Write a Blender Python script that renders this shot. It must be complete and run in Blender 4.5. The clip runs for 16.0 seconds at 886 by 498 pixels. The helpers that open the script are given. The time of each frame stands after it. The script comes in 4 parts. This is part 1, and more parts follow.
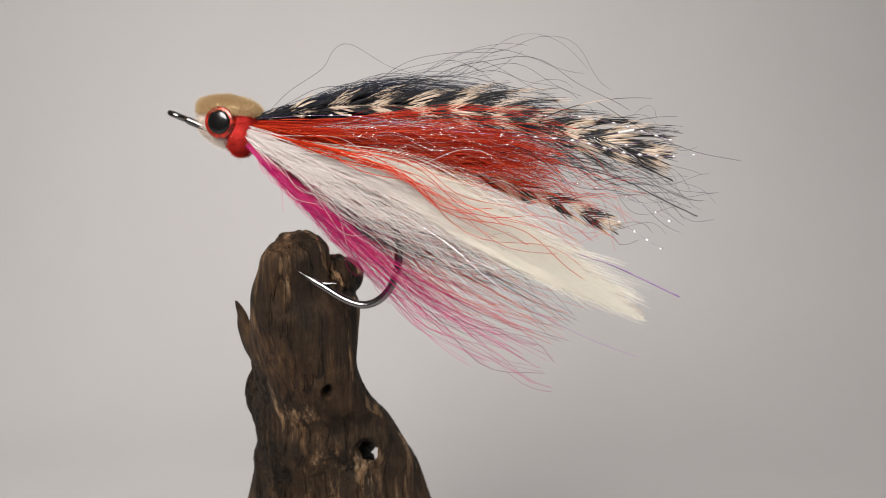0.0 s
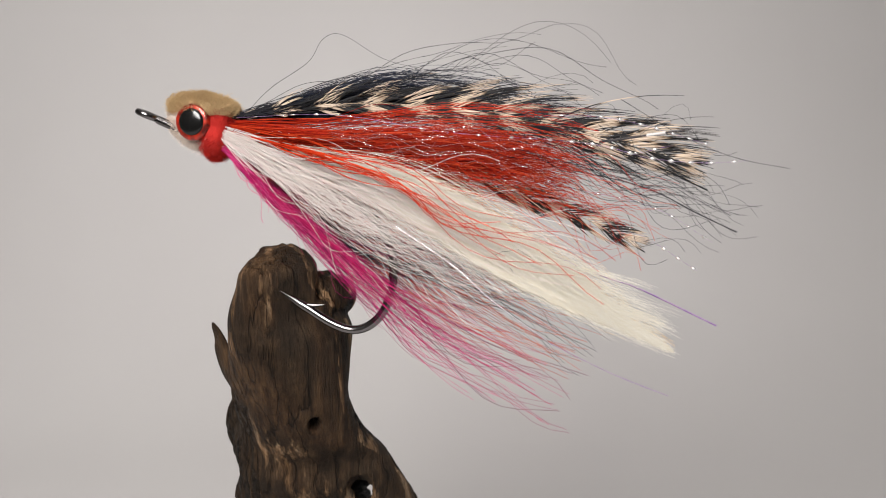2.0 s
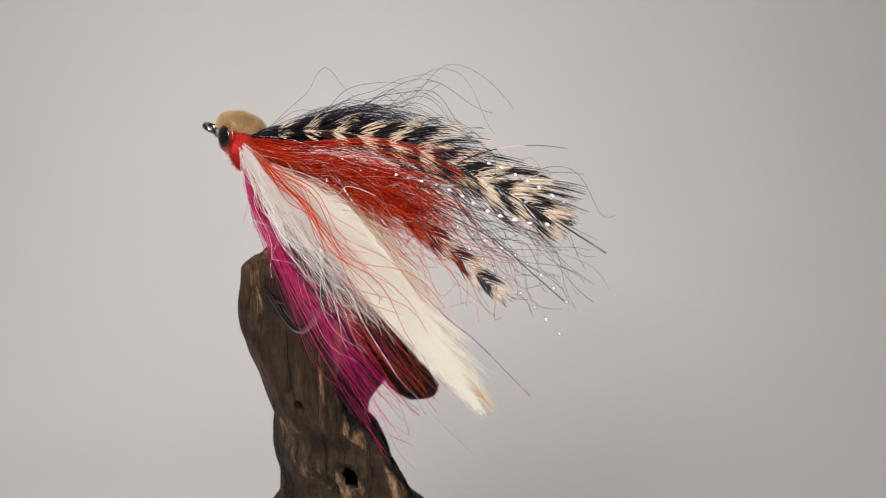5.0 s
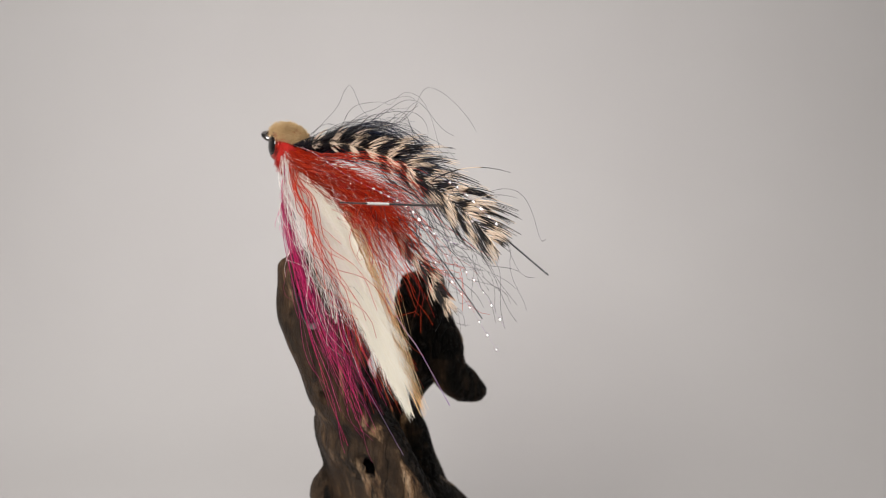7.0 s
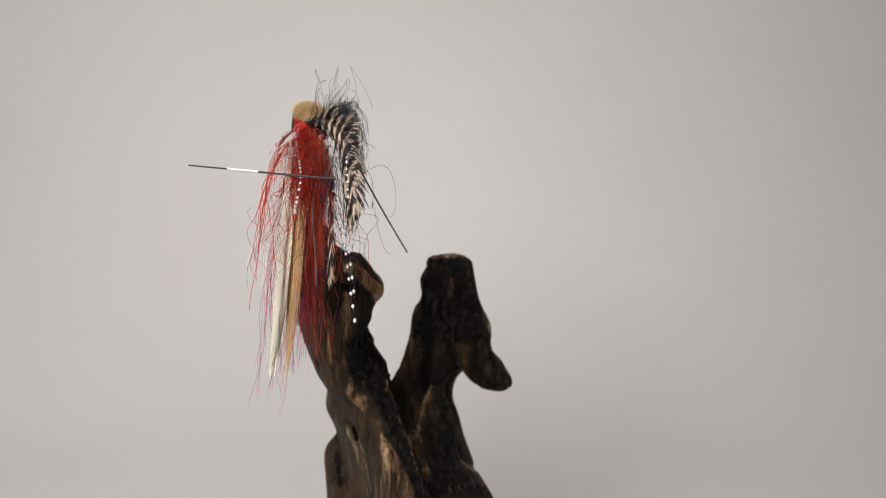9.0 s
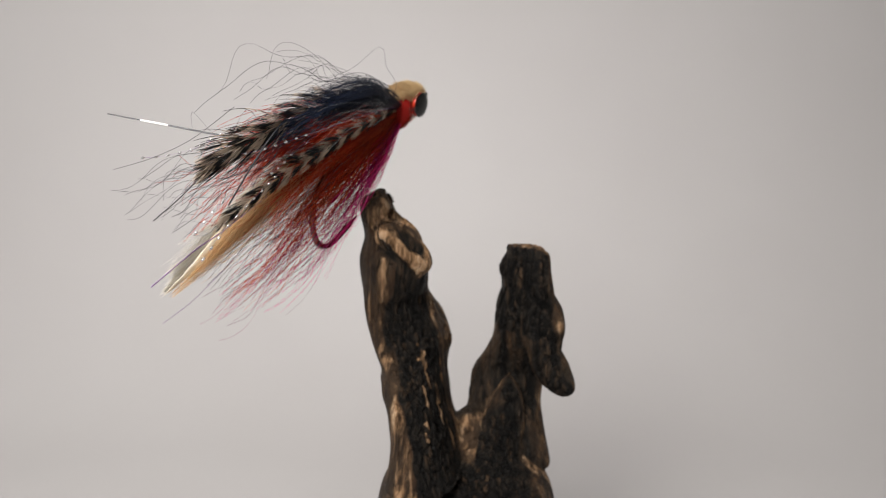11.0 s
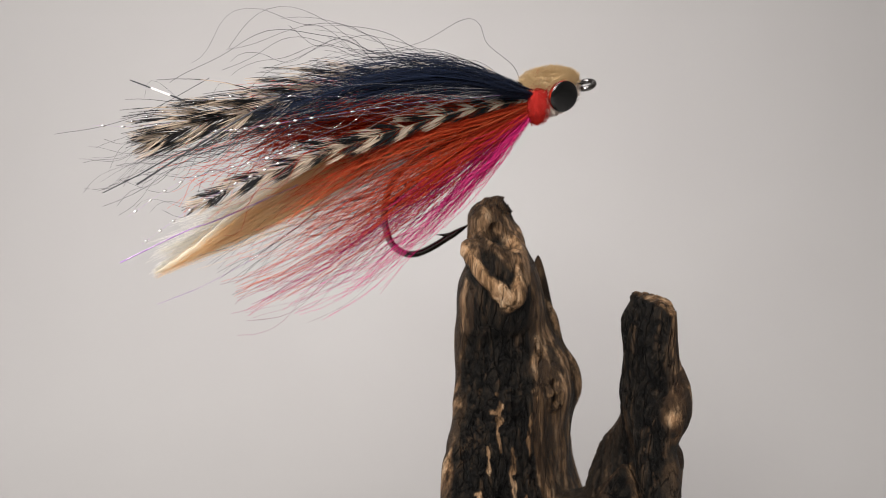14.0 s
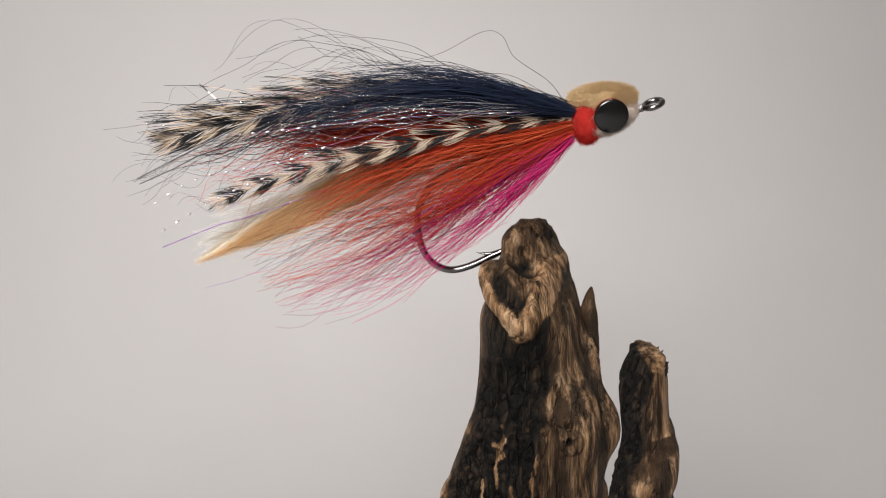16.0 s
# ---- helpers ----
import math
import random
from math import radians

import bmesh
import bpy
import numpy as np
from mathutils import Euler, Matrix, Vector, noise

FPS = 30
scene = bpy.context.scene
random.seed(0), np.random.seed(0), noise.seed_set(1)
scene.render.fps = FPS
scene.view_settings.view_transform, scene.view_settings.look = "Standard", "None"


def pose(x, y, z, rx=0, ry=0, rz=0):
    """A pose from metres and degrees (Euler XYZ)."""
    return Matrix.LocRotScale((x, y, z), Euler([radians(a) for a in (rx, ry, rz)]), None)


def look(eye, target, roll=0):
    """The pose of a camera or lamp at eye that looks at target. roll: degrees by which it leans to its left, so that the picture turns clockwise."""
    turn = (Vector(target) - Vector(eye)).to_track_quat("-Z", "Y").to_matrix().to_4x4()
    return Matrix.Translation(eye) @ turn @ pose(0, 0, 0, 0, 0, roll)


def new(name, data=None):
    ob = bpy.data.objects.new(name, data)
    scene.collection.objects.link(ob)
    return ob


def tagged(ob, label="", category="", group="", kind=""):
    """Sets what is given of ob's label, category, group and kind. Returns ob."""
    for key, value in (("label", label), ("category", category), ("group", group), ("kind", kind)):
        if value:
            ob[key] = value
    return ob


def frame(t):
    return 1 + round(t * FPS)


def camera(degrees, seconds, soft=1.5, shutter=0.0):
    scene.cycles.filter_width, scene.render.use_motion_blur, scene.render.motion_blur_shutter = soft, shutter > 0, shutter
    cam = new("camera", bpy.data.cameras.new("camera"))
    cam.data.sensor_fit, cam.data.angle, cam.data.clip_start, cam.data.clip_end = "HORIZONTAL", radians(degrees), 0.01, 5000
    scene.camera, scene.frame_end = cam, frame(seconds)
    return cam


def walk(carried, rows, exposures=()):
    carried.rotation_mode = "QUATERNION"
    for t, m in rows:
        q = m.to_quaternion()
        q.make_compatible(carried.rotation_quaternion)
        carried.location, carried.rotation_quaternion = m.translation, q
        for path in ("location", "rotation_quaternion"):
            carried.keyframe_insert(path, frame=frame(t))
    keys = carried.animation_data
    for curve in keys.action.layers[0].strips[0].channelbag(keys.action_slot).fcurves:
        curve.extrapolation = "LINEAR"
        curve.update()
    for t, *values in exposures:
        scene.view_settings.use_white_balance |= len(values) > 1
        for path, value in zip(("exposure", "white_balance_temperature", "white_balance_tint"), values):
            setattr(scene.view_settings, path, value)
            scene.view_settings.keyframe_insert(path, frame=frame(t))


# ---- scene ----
# ---- camera: a phone held in front of a turntable ----
cam = camera(53.0, 16.0, soft=0.9)
EYE_Y, TILT = -0.275, 75.18
# seconds, turn of the table in degrees, camera drift x, y, z in metres
ROWS = [
    (0.0, -0.37, 0.0057, -0.0205, 0.0742), (0.5, -1.14, 0.0058, -0.0094, 0.0713), (1.0, -1.08, 0.0067, -0.0025, 0.0733),
    (1.5, -0.96, 0.0066, 0.0114, 0.0693), (2.0, 0.83, 0.0045, 0.0110, 0.0706), (2.5, 4.18, 0.0030, 0.0099, 0.0717),
    (3.0, 9.88, 0.0059, 0.0125, 0.0750), (3.5, 16.19, 0.0002, 0.0085, 0.0756), (4.0, 22.73, -0.0000, 0.0062, 0.0766),
    (6.5, 45.12, -0.0030, -0.0085, 0.0871), (7.0, 48.49, -0.0064, -0.0102, 0.0876), (7.5, 56.38, -0.0016, -0.0102, 0.0841),
    (8.0, 57.28, -0.0016, -0.0080, 0.0843), (8.5, 57.78, -0.0023, -0.0070, 0.0840), (9.0, 67.35, 0.0005, -0.0143, 0.0826),
    (9.5, 78.20, 0.0015, -0.0189, 0.0845), (10.0, 86.95, -0.0009, -0.0243, 0.0831), (12.3, 125.11, 0.0061, -0.0177, 0.0721),
    (12.5, 127.42, 0.0046, -0.0187, 0.0733), (13.0, 130.39, -0.0007, 0.0099, 0.0654), (13.5, 134.84, -0.0056, 0.0327, 0.0637),
    (14.0, 140.91, -0.0069, 0.0471, 0.0670), (14.5, 144.67, 0.0062, 0.0596, 0.0673), (15.0, 144.32, 0.0112, 0.0605, 0.0695),
    (15.5, 154.24, 0.0086, 0.0577, 0.0651), (16.0, 164.98, 0.0023, 0.0570, 0.0701),
]
walk(cam, [(t, pose(x, EYE_Y + y, z, TILT, 0, 0)) for t, _, x, y, z in ROWS],
     [(0.0, 0.04), (4.0, 0.04), (6.5, 0.06), (10.0, 0.07), (12.5, 0.17), (16.0, 0.17)])
cam.data.dof.use_dof = True
cam.data.dof.focus_distance = 0.238
cam.data.dof.aperture_fstop = 20.0

# ---- light ----
world = bpy.data.worlds.new("room_light")
world.use_nodes = True
world.node_tree.nodes["Background"].inputs[0].default_value = (0.80, 0.78, 0.77, 1)
world.node_tree.nodes["Background"].inputs[1].default_value = 0.15
scene.world = world


def area_lamp(name, eye, target, sx, sy, watts, colour):
    data = bpy.data.lights.new(name, "AREA")
    data.shape, data.size, data.size_y, data.energy, data.color = "RECTANGLE", sx, sy, watts, colour
    ob = new(name, data)
    ob.matrix_world = look(eye, target)
    return ob


area_lamp("softbox_lamp", (-0.24, -0.60, 0.50), (-0.01, 0.0, 0.0), 0.42, 0.42, 13.5, (0.989, 0.952, 0.925))
# unseen lamp, added to brighten the backdrop and give it a gradient
back = area_lamp("added_backdrop_lamp", (-0.09, -0.10, 1.15), (-0.11, 0.60, 0.0), 0.5, 0.3, 1.8, (0.989, 0.952, 0.925))
back.data.spread = radians(70)


# ---- materials ----
def material(name):
    m = bpy.data.materials.new(name)
    m.use_nodes = True
    nt = m.node_tree
    return m, nt, nt.nodes["Principled BSDF"]


def ramp(nt, fac, stops):
    r = nt.nodes.new("ShaderNodeValToRGB")
    els = r.color_ramp.elements
    while len(els) < len(stops):
        els.new(0.5)
    for e, (pos, col) in zip(els, stops):
        e.position, e.color = pos, (*col, 1)
    nt.links.new(fac, r.inputs[0])
    return r.outputs[0]


def tex_noise(nt, scale, stretch=(1, 1, 1), detail=6, rough=0.6, coord="Object"):
    tc, mp = nt.nodes.new("ShaderNodeTexCoord"), nt.nodes.new("ShaderNodeMapping")
    mp.inputs["Scale"].default_value = stretch
    nt.links.new(tc.outputs[coord], mp.inputs[0])
    n = nt.nodes.new("ShaderNodeTexNoise")
    n.inputs["Scale"].default_value, n.inputs["Detail"].default_value, n.inputs["Roughness"].default_value = scale, detail, rough
    nt.links.new(mp.outputs[0], n.inputs["Vector"])
    return n.outputs["Fac"]


def mixed(nt, fac, a, b, mode="MIX"):
    m = nt.nodes.new("ShaderNodeMix")
    m.data_type, m.blend_type = "RGBA", mode
    for sock, val in ((m.inputs[0], fac), (m.inputs[6], a), (m.inputs[7], b)):
        if isinstance(val, (tuple, float, int)):
            sock.default_value = (*val, 1) if isinstance(val, tuple) else val
        else:
            nt.links.new(val, sock)
    return m.outputs[2]


def math_node(nt, op, a, b=0.0):
    m = nt.nodes.new("ShaderNodeMath")
    m.operation = op
    for sock, val in ((m.inputs[0], a), (m.inputs[1], b)):
        if isinstance(val, (float, int)):
            sock.default_value = val
        else:
            nt.links.new(val, sock)
    return m.outputs[0]


def bump(nt, bsdf, height, strength, distance):
    b = nt.nodes.new("ShaderNodeBump")
    b.inputs["Strength"].default_value, b.inputs["Distance"].default_value = strength, distance
    nt.links.new(height, b.inputs["Height"])
    nt.links.new(b.outputs[0], bsdf.inputs["Normal"])


def hair_material(name, dark, light, rough=0.42, glow=0.25, tint=None):
    """Fibres whose colour varies from one to the next; some light passes through."""
    m, nt, b = material(name)
    g = nt.nodes.new("ShaderNodeNewGeometry")
    col = ramp(nt, g.outputs["Random Per Island"], [(0.0, dark), (1.0, light)] if tint is None else [(0.0, dark), (0.7, light), (1.0, tint)])
    nt.links.new(col, b.inputs["Base Color"])
    b.inputs["Roughness"].default_value = rough
    b.inputs["Specular IOR Level"].default_value = 0.18
    tr, mx = nt.nodes.new("ShaderNodeBsdfTranslucent"), nt.nodes.new("ShaderNodeMixShader")
    nt.links.new(col, tr.inputs[0])
    mx.inputs[0].default_value = glow
    nt.links.new(b.outputs[0], mx.inputs[1])
    nt.links.new(tr.outputs[0], mx.inputs[2])
    nt.links.new(mx.outputs[0], nt.nodes["Material Output"].inputs[0])
    return m


def band_material():
    m, nt, b = material("barred_hackle")
    at = nt.nodes.new("ShaderNodeAttribute")
    at.attribute_name = "band"
    col = ramp(nt, at.outputs["Fac"], [(0.0, (0.010, 0.010, 0.012)), (0.53, (0.012, 0.0105, 0.010)), (0.61, (0.22, 0.14, 0.08)), (0.70, (0.58, 0.45, 0.33)), (1.0, (0.71, 0.58, 0.46))])
    nt.links.new(col, b.inputs["Base Color"])
    b.inputs["Roughness"].default_value = 0.45
    tr, mx = nt.nodes.new("ShaderNodeBsdfTranslucent"), nt.nodes.new("ShaderNodeMixShader")
    nt.links.new(col, tr.inputs[0])
    mx.inputs[0].default_value = 0.22
    nt.links.new(b.outputs[0], mx.inputs[1])
    nt.links.new(tr.outputs[0], mx.inputs[2])
    nt.links.new(mx.outputs[0], nt.nodes["Material Output"].inputs[0])
    return m


def plain_material(name, colour, rough, metal=0.0, coat=0.0, bumps=0.0):
    m, nt, b = material(name)
    n = tex_noise(nt, 900, detail=4)
    col = mixed(nt, n, tuple(c * 0.8 for c in colour), tuple(min(1, c * 1.15) for c in colour))
    nt.links.new(col, b.inputs["Base Color"])
    b.inputs["Roughness"].default_value, b.inputs["Metallic"].default_value = rough, metal
    b.inputs["Coat Weight"].default_value = coat
    if bumps:
        bump(nt, b, n, bumps, 0.0004)
    return m


def iris_material():
    """Dark red foil under a clear dome; its red glints are painted as brighter flecks."""
    m, nt, b = material("red_foil_iris")
    n = tex_noise(nt, 330, detail=2)
    nt.links.new(ramp(nt, n, [(0.42, (0.10, 0.008, 0.005)), (0.62, (0.46, 0.028, 0.010))]), b.inputs["Base Color"])
    b.inputs["Roughness"].default_value, b.inputs["Metallic"].default_value = 0.3, 0.5
    b.inputs["Coat Weight"].default_value = 0.6
    return m


def wood_material():
    m, nt, b = material("driftwood")
    grain = tex_noise(nt, 330, (1, 1, 0.08), 10, 0.68)
    fine = tex_noise(nt, 1500, (1, 1, 0.10), 5, 0.75)
    weave = tex_noise(nt, 240, (1, 1, 0.6), 8, 0.75)
    blotch = tex_noise(nt, 38, (1, 1, 0.45), 5, 0.6)
    col = ramp(nt, grain, [(0.30, (0.008, 0.0045, 0.0025)), (0.47, (0.037, 0.0195, 0.010)), (0.60, (0.084, 0.047, 0.023)), (0.8, (0.21, 0.132, 0.076))])
    grey = ramp(nt, fine, [(0.32, (0.010, 0.0073, 0.0048)), (0.68, (0.050, 0.0355, 0.0235))])
    col = mixed(nt, ramp(nt, blotch, [(0.40, (0, 0, 0)), (0.62, (1, 1, 1))]), col, grey)
    stain = tex_noise(nt, 75, (1, 1, 0.6), 5, 0.65)
    col = mixed(nt, ramp(nt, stain, [(0.40, (0, 0, 0)), (0.64, (0.85, 0.85, 0.85))]), col, (0.011, 0.0075, 0.005))
    # bare tan on rims, torn places and painted lit streaks; soot on burnt side and painted shadow
    at = nt.nodes.new("ShaderNodeAttribute")
    at.attribute_name = "bare"
    tan = ramp(nt, grain, [(0.36, (0.012, 0.006, 0.003)), (0.45, (0.14, 0.078, 0.037)), (0.55, (0.34, 0.205, 0.110)), (0.68, (0.58, 0.42, 0.27))])
    torn = tex_noise(nt, 460, (1, 1, 0.09), 6, 0.7)
    col = mixed(nt, ramp(nt, weave, [(0.50, (0, 0, 0)), (0.74, (0.30, 0.30, 0.30))]), col, (0.13, 0.080, 0.044))
    bare = math_node(nt, "ADD", at.outputs["Fac"], math_node(nt, "MULTIPLY", math_node(nt, "SUBTRACT", torn, 0.5), 1.5))
    col = mixed(nt, ramp(nt, bare, [(0.32, (0, 0, 0)), (0.70, (1, 1, 1))]), col, tan)
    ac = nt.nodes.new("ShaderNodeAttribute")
    ac.attribute_name = "char_shade"
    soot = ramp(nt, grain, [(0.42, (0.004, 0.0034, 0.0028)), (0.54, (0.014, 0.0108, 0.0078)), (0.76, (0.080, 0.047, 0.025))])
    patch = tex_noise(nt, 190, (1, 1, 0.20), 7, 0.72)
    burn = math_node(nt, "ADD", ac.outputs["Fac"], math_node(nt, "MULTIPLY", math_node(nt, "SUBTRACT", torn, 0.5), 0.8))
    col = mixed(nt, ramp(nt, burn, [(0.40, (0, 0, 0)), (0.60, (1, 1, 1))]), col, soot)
    # few places inside the soot where the wood has split open, and black fissures
    split = math_node(nt, "MULTIPLY", ramp(nt, ac.outputs["Fac"], [(0.3, (0, 0, 0)), (0.7, (1, 1, 1))]), ramp(nt, patch, [(0.65, (0, 0, 0)), (0.71, (0.6, 0.6, 0.6))]))
    col = mixed(nt, split, col, tan)
    # fine fibre and long drying cracks along the grain
    fibre = tex_noise(nt, 2600, (1, 1, 0.07), 4, 0.7)
    col = mixed(nt, 1.0, col, ramp(nt, fibre, [(0.34, (0.60, 0.59, 0.58)), (0.46, (1, 1, 1))]), "MULTIPLY")
    check = tex_noise(nt, 150, (1, 1, 0.10), 4, 0.55)
    line = ramp(nt, check, [(0.480, (1, 1, 1)), (0.497, (0.08, 0.08, 0.08)), (0.503, (0.08, 0.08, 0.08)), (0.520, (1, 1, 1))])
    col = mixed(nt, 0.6, col, line, "MULTIPLY")
    # burnt wood splits into small blocks
    tc, mp = nt.nodes.new("ShaderNodeTexCoord"), nt.nodes.new("ShaderNodeMapping")
    mp.inputs["Scale"].default_value = (1, 1, 0.20)
    nt.links.new(tc.outputs["Object"], mp.inputs[0])
    wob = nt.nodes.new("ShaderNodeTexNoise")
    wob.inputs["Scale"].default_value = 500
    nt.links.new(mp.outputs[0], wob.inputs["Vector"])
    bent = nt.nodes.new("ShaderNodeVectorMath")
    bent.operation = "MULTIPLY_ADD"
    bent.inputs[1].default_value = (0.0016, 0.0016, 0.0016)
    nt.links.new(wob.outputs["Color"], bent.inputs[0])
    nt.links.new(mp.outputs[0], bent.inputs[2])
    vo = nt.nodes.new("ShaderNodeTexVoronoi")
    vo.feature = "DISTANCE_TO_EDGE"
    vo.inputs["Scale"].default_value = 260
    nt.links.new(bent.outputs[0], vo.inputs["Vector"])
    block = ramp(nt, vo.outputs["Distance"], [(0.0, (0, 0, 0)), (0.06, (1, 1, 1))])
    burnt_in = ramp(nt, ac.outputs["Fac"], [(0.68, (0, 0, 0)), (0.92, (0.8, 0.8, 0.8))])
    seam = math_node(nt, "MULTIPLY", burnt_in, math_node(nt, "SUBTRACT", 1.0, block))
    col = mixed(nt, seam, col, (0.0012, 0.0011, 0.001))
    ak = nt.nodes.new("ShaderNodeAttribute")
    ak.attribute_name = "fissure"
    col = mixed(nt, ak.outputs["Fac"], col, (0.0018, 0.0016, 0.0014))
    nt.links.new(col, b.inputs["Base Color"])
    b.inputs["Roughness"].default_value = 0.55
    b.inputs["Specular IOR Level"].default_value = 0.14
    h = math_node(nt, "ADD", math_node(nt, "MULTIPLY", grain, 0.5), math_node(nt, "MULTIPLY", fine, 0.35))
    h = math_node(nt, "ADD", h, math_node(nt, "MULTIPLY", weave, 0.5))
    h = math_node(nt, "ADD", h, math_node(nt, "MULTIPLY", line, 0.25))
    h = math_node(nt, "SUBTRACT", h, math_node(nt, "MULTIPLY", seam, 0.5))
    bump(nt, b, h, 1.0, 0.0022)
    return m


def paper_material():
    m, nt, b = material("grey_paper")
    n = tex_noise(nt, 3.0, detail=3)
    col = ramp(nt, n, [(0.3, (0.405, 0.392, 0.388)), (0.7, (0.43, 0.42, 0.416))])
    nt.links.new(col, b.inputs["Base Color"])
    b.inputs["Roughness"].default_value = 0.85
    return m


def pearl_material(name, a, c, rough=0.12):
    """Pearlescent tinsel: the film's hue changes along the strand."""
    m, nt, b = material(name)
    n = tex_noise(nt, 420, detail=2)
    col = ramp(nt, n, [(0.35, a), (0.65, c)])
    nt.links.new(col, b.inputs["Base Color"])
    b.inputs["Roughness"].default_value, b.inputs["Metallic"].default_value = rough, 0.75
    return m


BLACK = hair_material("black_bucktail", (0.004, 0.004, 0.006), (0.018, 0.019, 0.026), 0.38, 0.06)
NAVY = hair_material("navy_bucktail", (0.006, 0.008, 0.016), (0.022, 0.032, 0.065), 0.36, 0.08)
RED = hair_material("red_bucktail", (0.27, 0.009, 0.004), (0.60, 0.034, 0.010), 0.36, 0.44, (0.70, 0.09, 0.025))
CRIMSON = hair_material("crimson_bucktail", (0.22, 0.008, 0.008), (0.50, 0.030, 0.020), 0.38, 0.28, (0.64, 0.02, 0.11))
RUST = hair_material("rust_bucktail", (0.42, 0.030, 0.010), (0.68, 0.10, 0.035), 0.4, 0.45, (0.72, 0.16, 0.07))
ORANGE = hair_material("orange_bucktail", (0.46, 0.022, 0.005), (0.66, 0.055, 0.010), 0.4, 0.2)
WHITE = hair_material("white_bucktail", (0.80, 0.74, 0.70), (0.95, 0.92, 0.89), 0.4, 0.5, (0.88, 0.74, 0.73))
CREAM = hair_material("cream_fur", (0.86, 0.82, 0.71), (0.94, 0.92, 0.87), 0.5, 0.45)
MAGENTA = hair_material("magenta_bucktail", (0.34, 0.004, 0.070), (0.64, 0.020, 0.155), 0.36, 0.34, (0.70, 0.10, 0.30))
PINK = hair_material("hot_pink_bucktail", (0.46, 0.008, 0.11), (0.74, 0.030, 0.21), 0.38, 0.4, (0.80, 0.08, 0.32))
WINE = hair_material("wine_bucktail", (0.10, 0.002, 0.035), (0.36, 0.006, 0.11), 0.38, 0.1)
PLUM = hair_material("plum_bucktail", (0.16, 0.03, 0.06), (0.40, 0.16, 0.18), 0.4, 0.3)
TANFUR = hair_material("tan_fur", (0.80, 0.56, 0.29), (0.93, 0.76, 0.50), 0.5, 0.6)
TANFUZZ = hair_material("tan_deer_hair", (0.46, 0.31, 0.15), (0.64, 0.47, 0.26), 0.7, 0.25)
PALEFUZZ = hair_material("pale_deer_hair", (0.66, 0.55, 0.47), (0.84, 0.76, 0.68), 0.7, 0.3)
REDFUZZ = hair_material("red_felt_fuzz", (0.36, 0.010, 0.008), (0.50, 0.022, 0.012), 0.7, 0.25)
QUILL = plain_material("dark_quill", (0.06, 0.06, 0.065), 0.2)
SHAFT = plain_material("brown_shaft", (0.24, 0.17, 0.11), 0.5)
QUILLWHITE = plain_material("white_quill", (0.82, 0.80, 0.78), 0.3)
BARRED = band_material()
HIDE = hair_material("tan_hide", (0.80, 0.58, 0.33), (0.84, 0.62, 0.37), 0.8, 0.55)
FURCORE = hair_material("cream_fur_core", (0.86, 0.81, 0.69), (0.88, 0.83, 0.72), 0.9, 0.4)
STEEL = plain_material("dark_nickel", (0.20, 0.19, 0.19), 0.16, 1.0)
TANFELT = plain_material("tan_felt", (0.55, 0.40, 0.22), 0.95, bumps=0.6)
PALEFELT = plain_material("pale_felt", (0.72, 0.62, 0.54), 0.95, bumps=0.6)
REDFELT = plain_material("red_felt", (0.40, 0.014, 0.009), 0.95, bumps=0.6)
IRIS = iris_material()
PUPIL = plain_material("black_gloss", (0.004, 0.004, 0.004), 0.18)
PEARL = pearl_material("pearl_tinsel", (0.80, 0.72, 0.80), (0.92, 0.92, 0.94))
PEARLBEAD = pearl_material("pearl_twist", (0.92, 0.90, 0.90), (0.96, 0.96, 0.98), 0.08)
VIOLET = pearl_material("violet_tinsel", (0.36, 0.20, 0.52), (0.56, 0.40, 0.62), 0.35)
WOOD = wood_material()
PAPER = paper_material()
WALL = plain_material("pale_wall", (0.76, 0.74, 0.72), 0.9)


# ---- mesh helpers ----
def mesh_object(name, verts, faces, mat, parent=None, label="", smooth=True, attrs=None):
    me = bpy.data.meshes.new(name)
    me.from_pydata(np.asarray(verts).tolist(), [], faces if isinstance(faces, list) else faces.tolist())
    me.materials.append(mat)
    if smooth:
        me.polygons.foreach_set("use_smooth", [True] * len(me.polygons))
    for key, vals in (attrs or {}).items():
        me.attributes.new(key, "FLOAT", "POINT").data.foreach_set("value", np.asarray(vals, np.float32))
    me.update()
    ob = new(name, me)
    if parent is not None:
        ob.parent = parent
    if label:
        tagged(ob, label)
    return ob


def smooth_line(pts, n):
    """n points along a Catmull-Rom curve through pts, evenly in arc length."""
    p = np.asarray(pts, float)
    p = np.vstack([2 * p[0] - p[1], p, 2 * p[-1] - p[-2]])
    out = []
    for i in range(1, len(p) - 2):
        u = np.linspace(0, 1, 16, endpoint=False)[:, None]
        a, b, c, d = p[i - 1], p[i], p[i + 1], p[i + 2]
        out.append(0.5 * (2 * b + (c - a) * u + (2 * a - 5 * b + 4 * c - d) * u**2 + (3 * b - a - 3 * c + d) * u**3))
    q = np.vstack(out + [p[-2][None]])
    s = np.r_[0, np.cumsum(np.linalg.norm(np.diff(q[:, :3], axis=0), axis=1))]
    t = np.linspace(0, s[-1], n)
    return np.stack([np.interp(t, s, q[:, k]) for k in range(q.shape[1])], 1)


